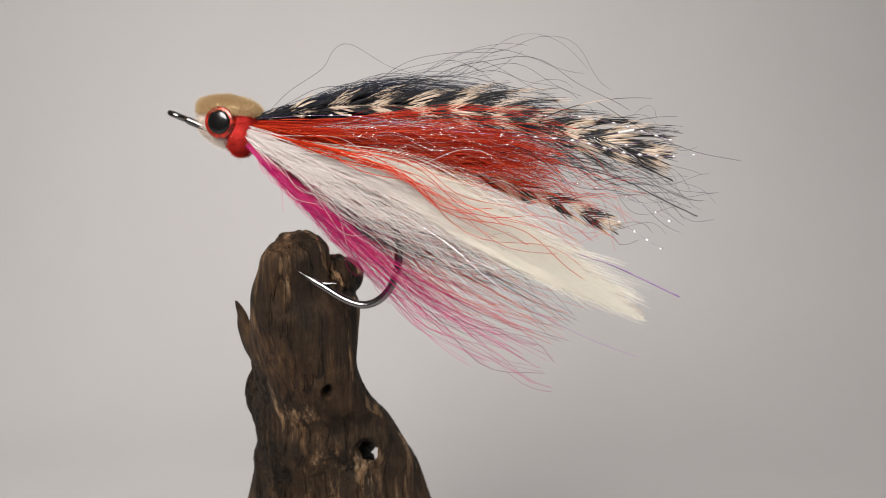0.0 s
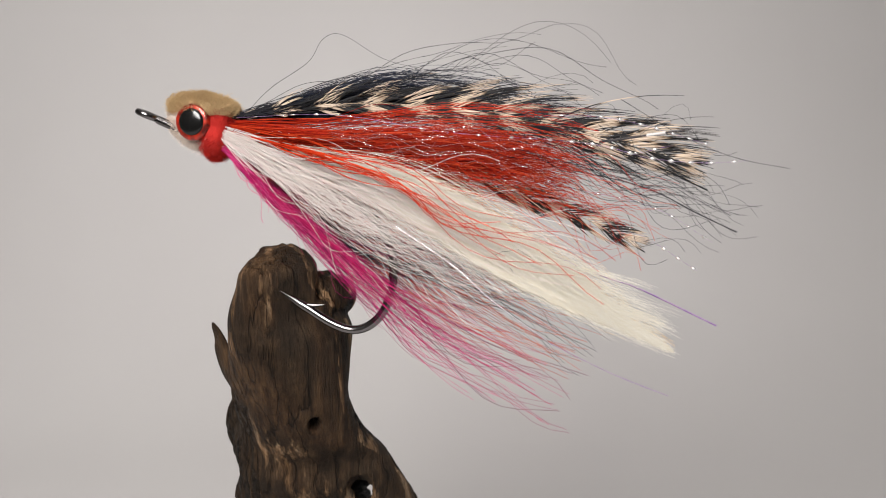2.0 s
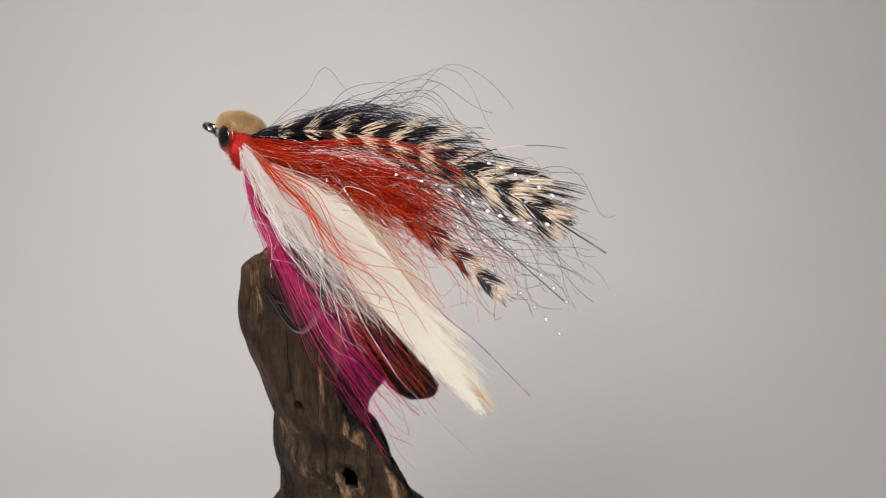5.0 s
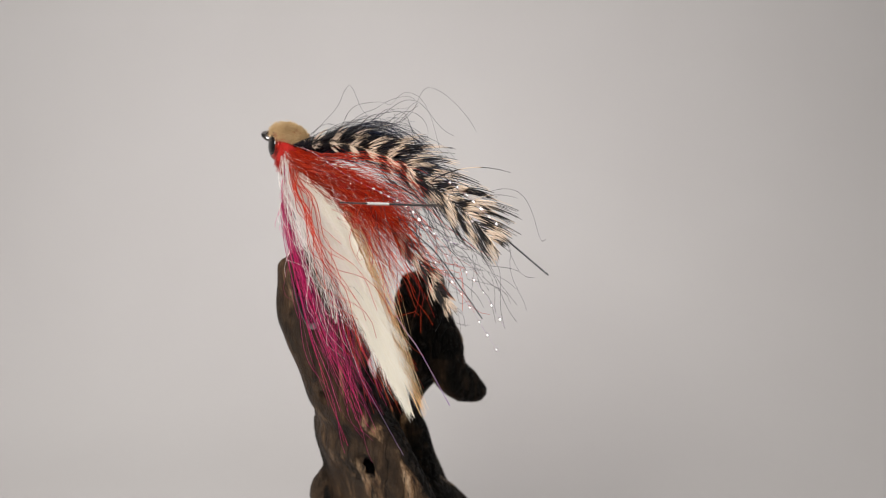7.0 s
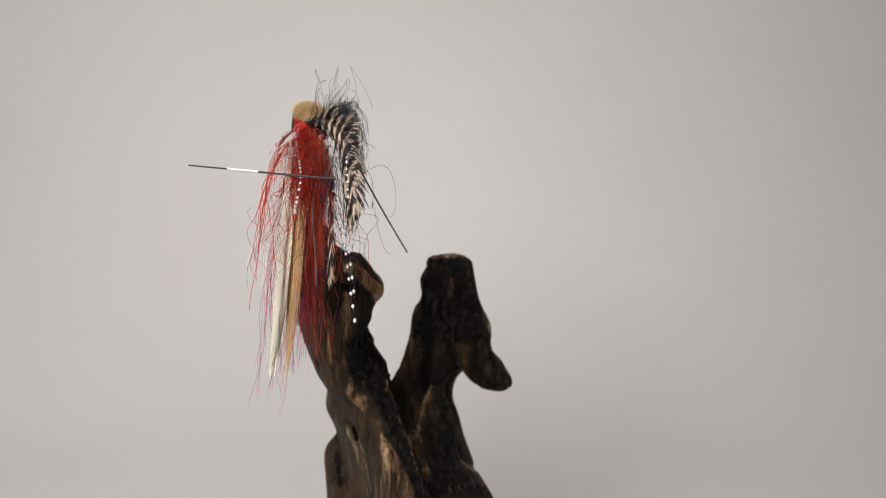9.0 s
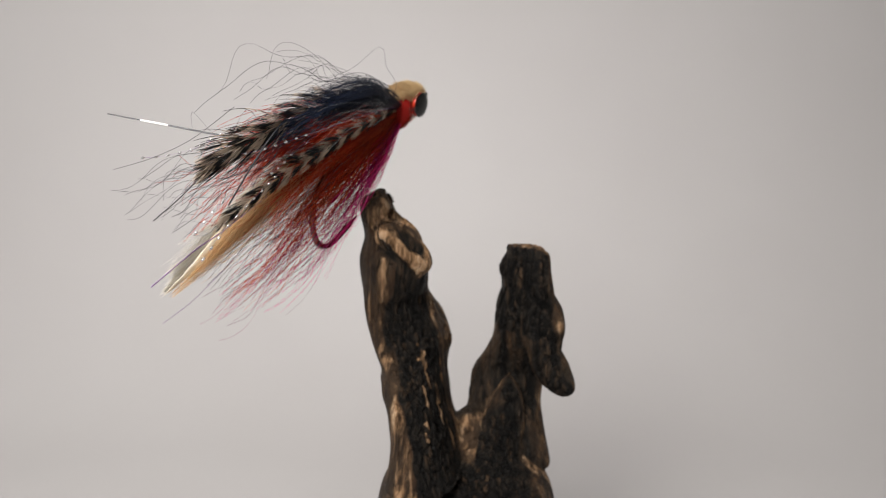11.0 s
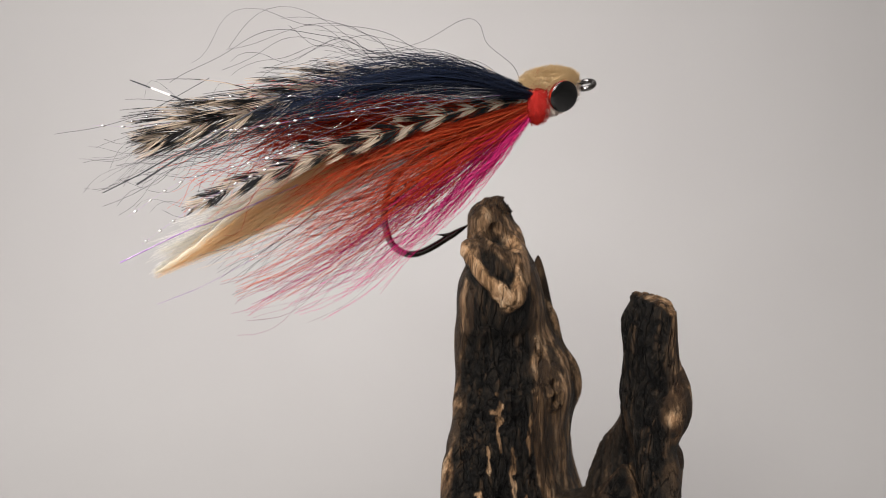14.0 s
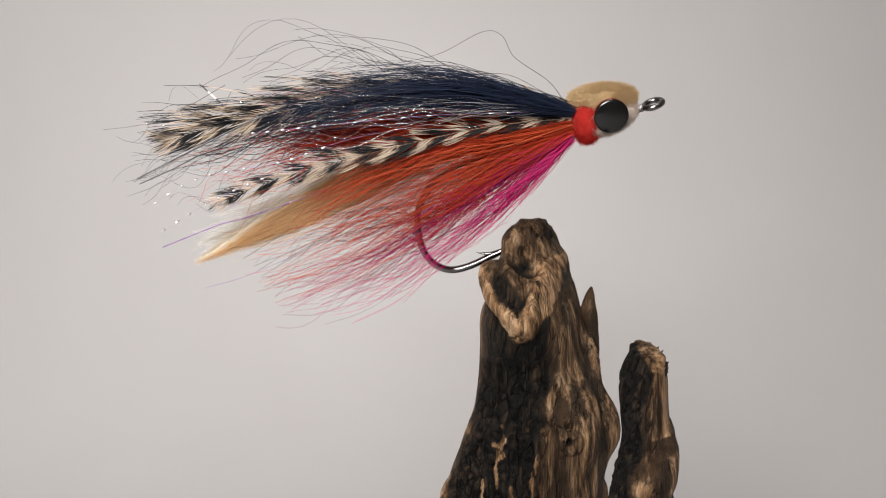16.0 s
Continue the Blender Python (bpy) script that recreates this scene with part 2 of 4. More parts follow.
def tubes(lines, radii, sides=3, flat=1.0):
    """Verts and quads of tubes along many lines of one length (m, n, 3); radii (m, n)."""
    L = np.asarray(lines, float)
    m, n, _ = L.shape
    tan = np.gradient(L, axis=1)
    tan /= np.linalg.norm(tan, axis=2, keepdims=True) + 1e-12
    ref = np.array([0.13, 0.97, 0.2])
    u = np.cross(tan, ref)
    u /= np.linalg.norm(u, axis=2, keepdims=True) + 1e-12
    v = np.cross(tan, u)
    ang = np.arange(sides) * 2 * np.pi / sides
    R = np.asarray(radii)[:, :, None, None]
    V = L[:, :, None, :] + R * (np.cos(ang)[None, None, :, None] * u[:, :, None, :] + flat * np.sin(ang)[None, None, :, None] * v[:, :, None, :])
    idx = np.arange(m * n * sides).reshape(m, n, sides)
    a, b = idx[:, :-1], idx[:, 1:]
    F = np.stack([a, np.roll(a, -1, 2), np.roll(b, -1, 2), b], -1).reshape(-1, 4)
    return V.reshape(-1, 3), F


# ---- the fly's own space: millimetres, x to the tail, y across, z up ----
FLY = Matrix(((0.9686, 0.2364, 0.0767, -0.07636), (-0.2446, 0.9616, 0.1245, -0.02841), (-0.0443, -0.1393, 0.9893, 0.04576), (0, 0, 0, 1)))
FLY3 = np.array(FLY.to_3x3())
FLY0 = np.array(FLY.translation)
rng = np.random.default_rng(7)


def placed(v):
    return np.asarray(v) * 0.001 @ FLY3.T + FLY0


def bundle(name, mat, parent, guide, spread, count, reach=(0.6, 1.0), wave=0.6, radius=0.06, label="", clumps=0, n=15, curl=0.16, thin=0.8, cross_amt=1.2):
    """A bunch of separate hairs that follow a guide; spread: (across, up) in mm at each of its points."""
    g = smooth_line([(*p, *s) for p, s in zip(guide, spread)], 60)
    base, sp = g[:, :3], g[:, 3:]
    tan = np.gradient(base, axis=0)
    tan /= np.linalg.norm(tan, axis=1, keepdims=True)
    nrm = np.stack([-tan[:, 2], 0 * tan[:, 0], tan[:, 0]], 1)
    k = count
    off = rng.normal(0, 0.5, (k, 2))
    if clumps:
        centre = rng.normal(0, 0.55, (clumps, 2))
        which = rng.integers(0, clumps, k)
        off = np.where(rng.random((k, 1)) < 0.75, centre[which] + rng.normal(0, 0.05, (k, 2)), off)
    end = reach[0] + (reach[1] - reach[0]) * rng.random(k) ** thin
    u = np.linspace(0, 1, n)[None, :] * end[:, None] * 59
    i = np.clip(u.astype(int), 0, 58)
    f = (u - i)[..., None]
    B = base[i] * (1 - f) + base[i + 1] * f
    S = sp[i] * (1 - f) + sp[i + 1] * f
    N = nrm[i]
    T = tan[i]
    uu = np.linspace(0, 1, n)[None, :]
    ph = rng.random((k, 4)) * 6.28
    fr = 2.5 + 4 * rng.random((k, 2))
    w = wave * (0.15 + uu) * np.minimum(1.8, rng.gamma(2.0, 0.5, (k, 1)))
    wy = w * (np.sin(fr[:, :1] * uu * 3 + ph[:, :1]) - np.sin(ph[:, :1])) * 0.6
    wz = w * (np.sin(fr[:, 1:] * uu * 3 + ph[:, 1:2]) - np.sin(ph[:, 1:2]))
    fine = curl * np.sin(uu * (14 + 16 * rng.random((k, 1))) + ph[:, 2:3]) * np.minimum(1, uu * 2.5) * np.minimum(1.6, rng.gamma(2, 0.5, (k, 1)))
    cross = cross_amt * np.clip(rng.normal(0, 1, (k, 1)), -1.8, 1.8) * uu**1.5
    Y = off[:, :1] * S[..., 0] + wy + 0.6 * curl * np.sin(uu * (12 + 14 * rng.random((k, 1))) + ph[:, 3:4])*uu
    Z = off[:, 1:] * S[..., 1] + wz + fine + cross
    L = B + N * Z[..., None] + np.array([0, 1.0, 0]) * Y[..., None] + T * (rng.normal(0, 0.8, (k, 1)) * uu)[..., None]
    rad = radius * (0.8 + 0.55 * rng.random((k, 1))) * np.clip(1.4 - uu, 0.55, 1)
    V, F = tubes(L, rad)
    return tagged(mesh_object(name, placed(V), F, mat, parent, label), kind="stuff")


def feather(name, mat, parent, guide, width, count, angle, lean=0.0, radius=0.12, period=11.0, label="", shift=0.0, cover=1.0, droop=0.0, rough=0.12):
    """A feather: shaft and barbs of their own on both sides; width: mm of (upper, lower) vane at each guide point."""
    g = smooth_line([(*p, *w) for p, w in zip(guide, width)], 80)
    base, wd = g[:, :3], g[:, 3:]
    tan = np.gradient(base, axis=0)
    tan /= np.linalg.norm(tan, axis=1, keepdims=True)
    nrm = np.stack([-tan[:, 2], 0 * tan[:, 0], tan[:, 0]], 1)
    length = np.linalg.norm(np.diff(base, axis=0), axis=1).sum()
    n = 9
    lines, rads, bands = [], [], []
    for side, col in ((1, 0), (-1, 1)):
        tufts = (np.arange(max(24, count // 9)) + rng.random(max(24, count // 9))) / max(24, count // 9)
        pick = rng.integers(0, len(tufts), count)
        s = np.clip(tufts[pick] + rng.normal(0, 0.005, count), 0, 1) ** 1.12 * 0.985
        loose = rng.random(count) < 0.16
        s = np.where(loose, rng.random(count) * 0.985, s)
        i = np.clip((s * 79).astype(int), 0, 78)
        lean_of = np.where(loose, rng.normal(0, rough, count), rng.normal(0, rough, len(tufts))[pick] + rng.normal(0, 0.10, count))
        a = np.radians(angle * (1 + lean_of))[:, None, None]
        W = wd[i, col] * np.where(loose, 0.6 + 0.55 * rng.random(count), (0.72 + 0.46 * rng.random(len(tufts)))[pick] * (0.85 + 0.2 * rng.random(count)))
        ln = (W / np.sin(np.radians(angle)))[:, None]
        ln = np.minimum(ln, (1.03 - s[:, None]) * length * (0.8 + 0.25 * rng.random((count, 1))))
        uu = np.linspace(0, 1, n)[None, :]
        d = ln * uu
        bend = a * (1.15 - 0.45 * uu[..., None])
        P = base[i][:, None, :] + tan[i][:, None, :] * (d[..., None] * np.cos(bend)) + side * nrm[i][:, None, :] * (d[..., None] * np.sin(bend))
        out = d * np.sin(np.radians(angle))
        P[..., 1] += lean * side * out + rng.normal(0, 0.35, (count, 1)) * uu + droop * out**2
        P[..., 2] += rng.normal(0, 0.25, (count, 1)) * uu
        lines.append(P)
        rads.append(np.repeat(radius * (0.7 + 0.6 * rng.random((count, 1))), n, 1) * np.clip(1.3 - uu, 0.35, 1))
        at = s[:, None] * length + 0.54 * d + rng.normal(0, 0.55, (count, 1)) + shift
        bands.append(0.5 + 0.5 * np.sin(2 * np.pi * at / period))
    L, R, Bd = np.concatenate(lines), np.concatenate(rads), np.concatenate(bands)
    V, F = tubes(L, R, 3)
    sv, sf = tubes(base[None], np.linspace(0.17, 0.05, 80)[None], 5)
    ob = mesh_object(name, placed(sv), sf, CREAM if mat is not BARRED else SHAFT, parent, label)
    vane = mesh_object("vane", placed(V), F, mat, ob, attrs={"band": np.repeat(Bd.ravel(), 3)})
    tagged(vane, kind="stuff")
    return ob


def strand(name, mat, parent, pts, radius, label="", flat=1.0, sides=5, taper=0.6, n=40):
    L = smooth_line(pts, n)
    V, F = tubes(L[None], (radius * np.linspace(1, taper, n))[None], sides, flat)
    return mesh_object(name, placed(V), F, mat, parent, label)


def beaded(parent, pts, start, label, gap=4.6, mat=None, inner=0.0):
    """A twisted tinsel strand: where the film turns over it bulges and flashes."""
    ob = strand("tinsel_strand", mat or VIOLET, parent, pts, 0.05, label, flat=0.5, n=60)
    L = smooth_line(pts, 400)
    s = np.r_[0, np.cumsum(np.linalg.norm(np.diff(L, axis=0), axis=1))]
    lines, rads = [], []
    k = start
    prof = np.array([0.08, 0.28, 0.43, 0.48, 0.40, 0.25, 0.08])
    while k < s[-1]:
        d = k + np.linspace(-0.75, 0.75, 7)
        lines.append(np.stack([np.interp(d, s, L[:, j]) for j in range(3)], 1))
        rads.append(prof * (rng.uniform(0.25, 0.6) if k < inner else rng.uniform(0.75, 1.05)))
        k += gap * (rng.uniform(0.5, 2.2) if k < inner else rng.uniform(0.85, 1.15))
    V, F = tubes(np.array(lines), np.array(rads), 6)
    tagged(mesh_object("twist", placed(V), F, PEARLBEAD, ob, "bright pearly twist"), kind="stuff")
    return ob


# ---- setting ----
FLOOR_Z = -0.24


def sweep():
    """A sheet of paper that lies on the table and rises behind the subject."""
    prof = [(-0.9, FLOOR_Z), (-0.3, FLOOR_Z), (0.30, FLOOR_Z)]
    prof += [(0.30 + 0.35 * math.sin(a), FLOOR_Z + 0.35 * (1 - math.cos(a))) for a in np.linspace(0.1, math.pi / 2, 16)]
    prof += [(0.65, 0.5), (0.65, 1.1)]
    xs = np.linspace(-1.2, 1.2, 25)
    verts = [(x, y, z) for y, z in prof for x in xs]
    verts += [(x, y + 0.003, z - 0.003) for y, z in prof for x in xs]
    n, k = len(xs), len(prof) * len(xs)
    faces = []
    for r in range(len(prof) - 1):
        for c in range(n - 1):
            a = r * n + c
            faces += [[a, a + 1, a + n + 1, a + n], [k + a, k + a + n, k + a + n + 1, k + a + 1]]
    ob = mesh_object("backdrop", verts, faces, PAPER)
    return tagged(ob, "seamless pale grey paper backdrop sweeping up behind", "backdrop", kind="structure")


def slab(name, x0, x1, y0, y1, z0, z1, mat, label, cat):
    bm = bmesh.new()
    bmesh.ops.create_cube(bm, size=1)
    for v in bm.verts:
        v.co = ((x0 + x1) / 2 + v.co.x * (x1 - x0), (y0 + y1) / 2 + v.co.y * (y1 - y0), (z0 + z1) / 2 + v.co.z * (z1 - z0))
    me = bpy.data.meshes.new(name)
    bm.to_mesh(me)
    bm.free()
    me.materials.append(mat)
    return tagged(new(name, me), label, cat, kind="structure")


sweep()
# unseen room shell, added so that its pale surfaces bounce soft fill light
slab("floor", -2.0, 2.0, -2.0, 2.0, -1.05, -1.0, WALL, "plain pale floor of the room", "floor")
slab("ceiling", -2.0, 2.0, -2.0, 2.0, 1.5, 1.55, WALL, "plain light ceiling of the room", "ceiling")
for nm, b in (("wall_north", (-2, 2, 2.0, 2.05)), ("wall_south", (-2, 2, -2.05, -2.0)), ("wall_east", (2.0, 2.05, -2, 2)), ("wall_west", (-2.05, -2.0, -2, 2))):
    slab(nm, *b, -1.0, 1.5, WALL, "plain pale wall of the room", "wall")
slab("table", -1.25, 1.25, -0.95, 0.95, FLOOR_Z - 0.045, FLOOR_Z - 0.005, WALL, "plain tabletop under the paper", "table")


# ---- driftwood ----
def loft(rows, seg=40, steps=60):
    """Closed form of stacked ellipses: z, cx, cy, a, b, angle in decimetres and degrees."""
    g = smooth_line([(r[1], r[2], r[0], r[3], r[4], r[5]) for r in rows], steps)
    ang = np.linspace(0, 2 * np.pi, seg, endpoint=False)
    verts, faces = [], []
    for cx, cy, z, a, b, t in g:
        t = radians(t)
        x, y = a * np.cos(ang), b * np.sin(ang)
        verts += np.stack([cx + x * math.cos(t) - y * math.sin(t), cy + x * math.sin(t) + y * math.cos(t), z + 0 * x], 1).tolist()
    for r in range(steps - 1):
        for c in range(seg):
            d = (c + 1) % seg
            faces.append([r * seg + c, r * seg + d, (r + 1) * seg + d, (r + 1) * seg + c])
    faces.append(list(range(seg))[::-1])
    faces.append([(steps - 1) * seg + c for c in range(seg)])
    return verts, faces


def driftwood():
    pieces = [
        # main prong
        loft([(0.102, -0.397, -0.335, 0.042, 0.02, 0), (0.086, -0.393, -0.346, 0.073, 0.037, 30), (0.053, -0.395, -0.353, 0.107, 0.065, 30), (0, -0.4, -0.343, 0.119, 0.078, 28),
              (-0.08, -0.382, -0.301, 0.174, 0.094, 34), (-0.16, -0.376, -0.289, 0.183, 0.129, 33), (-0.24, -0.384, -0.281, 0.172, 0.135, 14), (-0.32, -0.397, -0.274, 0.177, 0.12, -14),
              (-0.4, -0.395, -0.244, 0.191, 0.128, -22), (-0.48, -0.379, -0.213, 0.199, 0.135, -20), (-0.56, -0.365, -0.188, 0.231, 0.12, -4), (-0.64, -0.339, -0.186, 0.243, 0.126, 3),
              (-0.72, -0.33, -0.165, 0.273, 0.113, 4), (-0.8, -0.317, -0.145, 0.29, 0.11, 4), (-1, -0.313, -0.098, 0.346, 0.142, 4)]),
        # shelf with a beak on the burnt side
        loft([(0.002, -0.265, -0.265, 0.02, 0.035, 39), (-0.016, -0.265, -0.25, 0.046, 0.058, 39), (-0.06, -0.269, -0.226, 0.062, 0.076, 39), (-0.12, -0.282, -0.19, 0.059, 0.078, 39),
              (-0.17, -0.302, -0.152, 0.032, 0.042, 39), (-0.2, -0.31, -0.16, 0.012, 0.015, 39)]),
        loft([(0.03, -0.36, -0.295, 0.03, 0.03, 39), (0.016, -0.35, -0.288, 0.06, 0.048, 39), (-0.01, -0.34, -0.275, 0.1, 0.065, 39), (-0.06, -0.34, -0.26, 0.12, 0.085, 39),
              (-0.12, -0.345, -0.25, 0.11, 0.09, 39)]),
        # side flange
        loft([(-0.24, -0.54, -0.249, 0.005, 0.017, 80), (-0.3, -0.532, -0.216, 0.016, 0.046, 82), (-0.38, -0.513, -0.188, 0.023, 0.069, 84), (-0.46, -0.52, -0.162, 0.033, 0.095, 84),
              (-0.54, -0.518, -0.152, 0.041, 0.1, 84), (-0.62, -0.502, -0.155, 0.047, 0.084, 80), (-0.75, -0.478, -0.148, 0.049, 0.088, 80)]),
        # second prong with its sawn top
        loft([(-0.118, -0.492, 0.219, 0.073, 0.031, 78), (-0.136, -0.486, 0.243, 0.084, 0.033, 78), (-0.2, -0.487, 0.228, 0.11, 0.055, 76), (-0.28, -0.49, 0.237, 0.116, 0.064, 67),
              (-0.36, -0.503, 0.227, 0.142, 0.064, 60), (-0.44, -0.508, 0.226, 0.152, 0.072, 58), (-0.52, -0.528, 0.222, 0.157, 0.07, 62), (-0.6, -0.554, 0.199, 0.151, 0.056, 80),
              (-0.68, -0.576, 0.159, 0.155, 0.057, 92), (-0.76, -0.571, 0.144, 0.155, 0.08, 100), (-0.84, -0.546, 0.144, 0.16, 0.099, 95), (-1.05, -0.501, 0.147, 0.199, 0.148, 90)]),
        # knob that juts from the second prong
        loft([(-0.28, -0.48, 0.283, 0.033, 0.056, 54), (-0.38, -0.461, 0.303, 0.069, 0.072, 54), (-0.48, -0.439, 0.324, 0.083, 0.07, 54), (-0.56, -0.413, 0.346, 0.093, 0.058, 54),
              (-0.61, -0.393, 0.372, 0.095, 0.05, 54), (-0.645, -0.382, 0.391, 0.074, 0.039, 54), (-0.665, -0.384, 0.394, 0.047, 0.026, 54)]),
        # swelling at the second prong's base
        loft([(-.66, -.49, .17, .015, .015, 0), (-.72, -.48, .17, .05, .05, 0), (-.80, -.47, .165, .08, .075, 0), (-.92, -.45, .15, .11, .10, 0), (-1.1, -.42, .12, .15, .14, 0)]),
        # foot where both prongs join
        loft([(-0.82, -0.46, 0.02, 0.04, 0.06, 90), (-0.88, -0.45, 0.02, 0.12, 0.09, 90), (-0.98, -0.43, 0.02, 0.24, 0.18, 90), (-1.15, -0.38, 0.02, 0.36, 0.3, 90),
              (-1.6, -0.34, 0.02, 0.42, 0.36, 90), (-2.1, -0.3, 0.02, 0.48, 0.42, 80), (-2.4, -0.28, 0.02, 0.55, 0.48, 80)]),
        # swellings low on the near side
        loft([(-0.6, -0.187, -0.199, 0.033, 0.007, 0), (-0.66, -0.165, -0.188, 0.082, 0.05, 0), (-0.74, -0.143, -0.163, 0.094, 0.065, 0), (-0.85, -0.127, -0.137, 0.099, 0.079, 0),
              (-1, -0.091, -0.136, 0.109, 0.095, 0)]),
        loft([(-0.8, -0.518, -0.226, 0.012, 0.011, 0), (-0.83, -0.514, -0.229, 0.036, 0.029, 0), (-0.9, -0.523, -0.245, 0.054, 0.052, 0), (-1.05, -0.49, -0.236, 0.076, 0.061, 0),
              (-1.3, -0.443, -0.197, 0.116, 0.101, 0)]),
    ]
    verts, faces = [], []
    for v, f in pieces:
        k = len(verts)
        verts += (np.array(v) * 0.1).tolist()
        faces += [[i + k for i in q] for q in f]
    me = bpy.data.meshes.new("raw")
    me.from_pydata(verts, [], faces)
    raw = new("raw", me)
    rm = raw.modifiers.new("remesh", "REMESH")
    rm.mode, rm.voxel_size = "VOXEL", 0.00065
    # worm hole right through the wood
    cut = bmesh.new()
    a, b = Vector((-0.0195, -0.045, -0.058)), Vector((-0.0165, 0.020, -0.0915))
    bmesh.ops.create_cone(cut, cap_ends=True, segments=14, radius1=0.0028, radius2=0.0020, depth=(b - a).length, matrix=Matrix.Translation((a + b) / 2) @ (b - a).to_track_quat("Z", "Y").to_matrix().to_4x4())
    cme = bpy.data.meshes.new("cutter")
    cut.to_mesh(cme)
    cut.free()
    cutter = new("cutter", cme)
    bo = raw.modifiers.new("hole", "BOOLEAN")
    bo.operation, bo.object, bo.solver = "DIFFERENCE", cutter, "EXACT"
    bpy.context.view_layer.update()
    out = bpy.data.meshes.new_from_object(raw.evaluated_get(bpy.context.evaluated_depsgraph_get()))
    bpy.data.objects.remove(raw)
    bpy.data.objects.remove(cutter)
    n = len(out.vertices)
    co = np.empty(n * 3, np.float32)
    no = np.empty(n * 3, np.float32)
    out.vertices.foreach_get("co", co)
    out.vertices.foreach_get("normal", no)
    co, no = co.reshape(-1, 3).astype(float), no.reshape(-1, 3).astype(float)
    # grain ridges, cracks of the burnt side, pits
    char_shade, bare, fissure = np.zeros(n), np.zeros(n), np.zeros(n)
    lip = [(.0019, -.0026), (.0056, -.0076), (.0097, -.0119), (.0163, -.0185), (.0198, -.0111), (.0207, -.0026)]
    move = np.zeros(n)
    burnt = np.array([0.50, 0.86])
    FLAKES = [(.0122, -.053, .0018, .010), (.0045, -.076, .0024, .004), (.0168, -.073, .0018, .008), (.0225, -.060, .0012, .010), (.0085, -.066, .0010, .006), (.021, -.084, .0018, .007)]
    pits = [((-.0308, -.0368, -.0408), .0019, .0034, .0045), ((-.0365, -.0385, -.0010), .0012, .0012, .002), ((-.0435, -.0098, -.048), .0030, .0035, .003), ((-.0262, -.0340, -.001), .0030, .005, .0022),
            ((-.0335, -.0235, -.0015), .0055, .0065, .006), ((-.0190, -.0300, -.0657), .0046, .0050, .0026)]
    knots = [(.0312, -.051, .0022, .0030), (.0157, -.051, .0020, .0022), (.0158, -.0435, .0018, .0022), (.0255, -.0355, .0016, .0026), (.009, -.080, .0022, .0026)]
    for i in range(n):
        p, q = co[i], no[i]
        v = Vector((p[0] * 130, p[1] * 130, p[2] * 14))
        ridge = noise.noise(v) + 0.5 * noise.noise(v * 2.3)
        big = noise.noise(Vector(p * 45))
        facing = q[0] * burnt[0] + q[1] * burnt[1]
        flank = -0.9 * q[0] + 0.42 * q[1]
        slow = noise.noise(Vector((p[0] * 60, p[1] * 60, p[2] * 25)))
        streak = noise.noise(Vector((p[0] * 210 + 7, p[1] * 210, p[2] * 16)))
        second = p[1] > 0.008
        side = -0.82 * p[0] + 0.57 * p[1] + 0.0016 * noise.noise(Vector((p[0] * 220, p[1] * 220, p[2] * 90)))
        if second:
            # soot on the face turned to the other prong, brown outside
            c = 0.45 + 0.9 * q[0] + (0.0535 - side) * 110 * (1 if q[1] > 0 else 0.3) * (1 if p[2] > -0.036 else 0.35) + 0.8 * slow - (0.55 - 0.6 * streak if p[2] < -0.046 else 0)
        else:
            # one burnt field between a rounded brown edge and the torn brown flank
            left = np.interp(p[2], [-0.085, -0.070, -0.055, -0.02], [-0.007, -0.0035, -0.0005, 0.0025])
            right = np.interp(p[2], [-0.085, -0.03], [0.0275, 0.0243])
            c = min((side - left) * 330, (right - side) * 260, 0.95) + 0.35 * slow + 0.45 * streak
            c = min(c, 3.0 * facing + 0.5)
        c = min(1, max(0, c))
        # places where the soot has flaked off the bare wood
        flake = 0
        if facing > 0 and not second:
            for s0, z0, rs, rz in FLAKES:
                flake = max(flake, 1.15 - math.hypot((side - s0) / rs, (p[2] - z0) / rz) + 1.1 * noise.noise(Vector((p[0] * 500, p[1] * 500, p[2] * 60))) + 0.8 * noise.noise(Vector(p * 420)))
        if flake > 0.3:
            bare[i] = min(0.62, (flake - 0.3) * 1.8)
            c *= 1 - bare[i]
        if not second and p[2] < -0.012:
            # brown flank and rounded edges, a warmer strip low on the sound side
            if facing > -0.1 or flank > 0.2:
                bare[i] = max(bare[i], (1 - c) * 0.40 * (1 + 0.8 * streak + 0.3 * slow))
            if facing < 0 and flank < 0.3:
                warm = max(0, 1 - abs(p[2] + 0.052) / 0.018) * max(0, min(1, (-0.030 - p[0]) * 120))
                low = min(1, max(0, (-0.055 - p[2]) * 90)) * max(0, min(1, (p[0] + 0.044) * 200))
                bare[i] = max(bare[i], 0.42 * warm * (1 + streak), 0.30 * low * (1 + streak))
        # light falling on the upper left, painted in as tan streaks
        if facing < 0.1 and not second and p[2] > -0.016:
            bare[i] = max(bare[i], 0.27 * min(1, (p[2] + 0.016) * 90) * (1 + streak) * max(0, min(1, (-0.034 - p[0]) * 150)))
        # shadow at the lower left edge, painted in as a darker colour
        if q[1] < 0.2 and not second and p[2] < -0.02:
            dark = min(1, (-0.02 - p[2]) * 50) * max(0, min(1, (-0.0495 - p[0] + 0.003 * slow + max(0, -0.058 - p[2]) * 0.35) * 420))
            dark *= 1 - 0.7 * min(1, max(0, (-0.078 - p[2]) * 200))
            c = max(c, 0.5 * dark)
            bare[i] *= 1 - dark
        char_shade[i] = c
        w = 0.5 * noise.noise(Vector(p * 260))
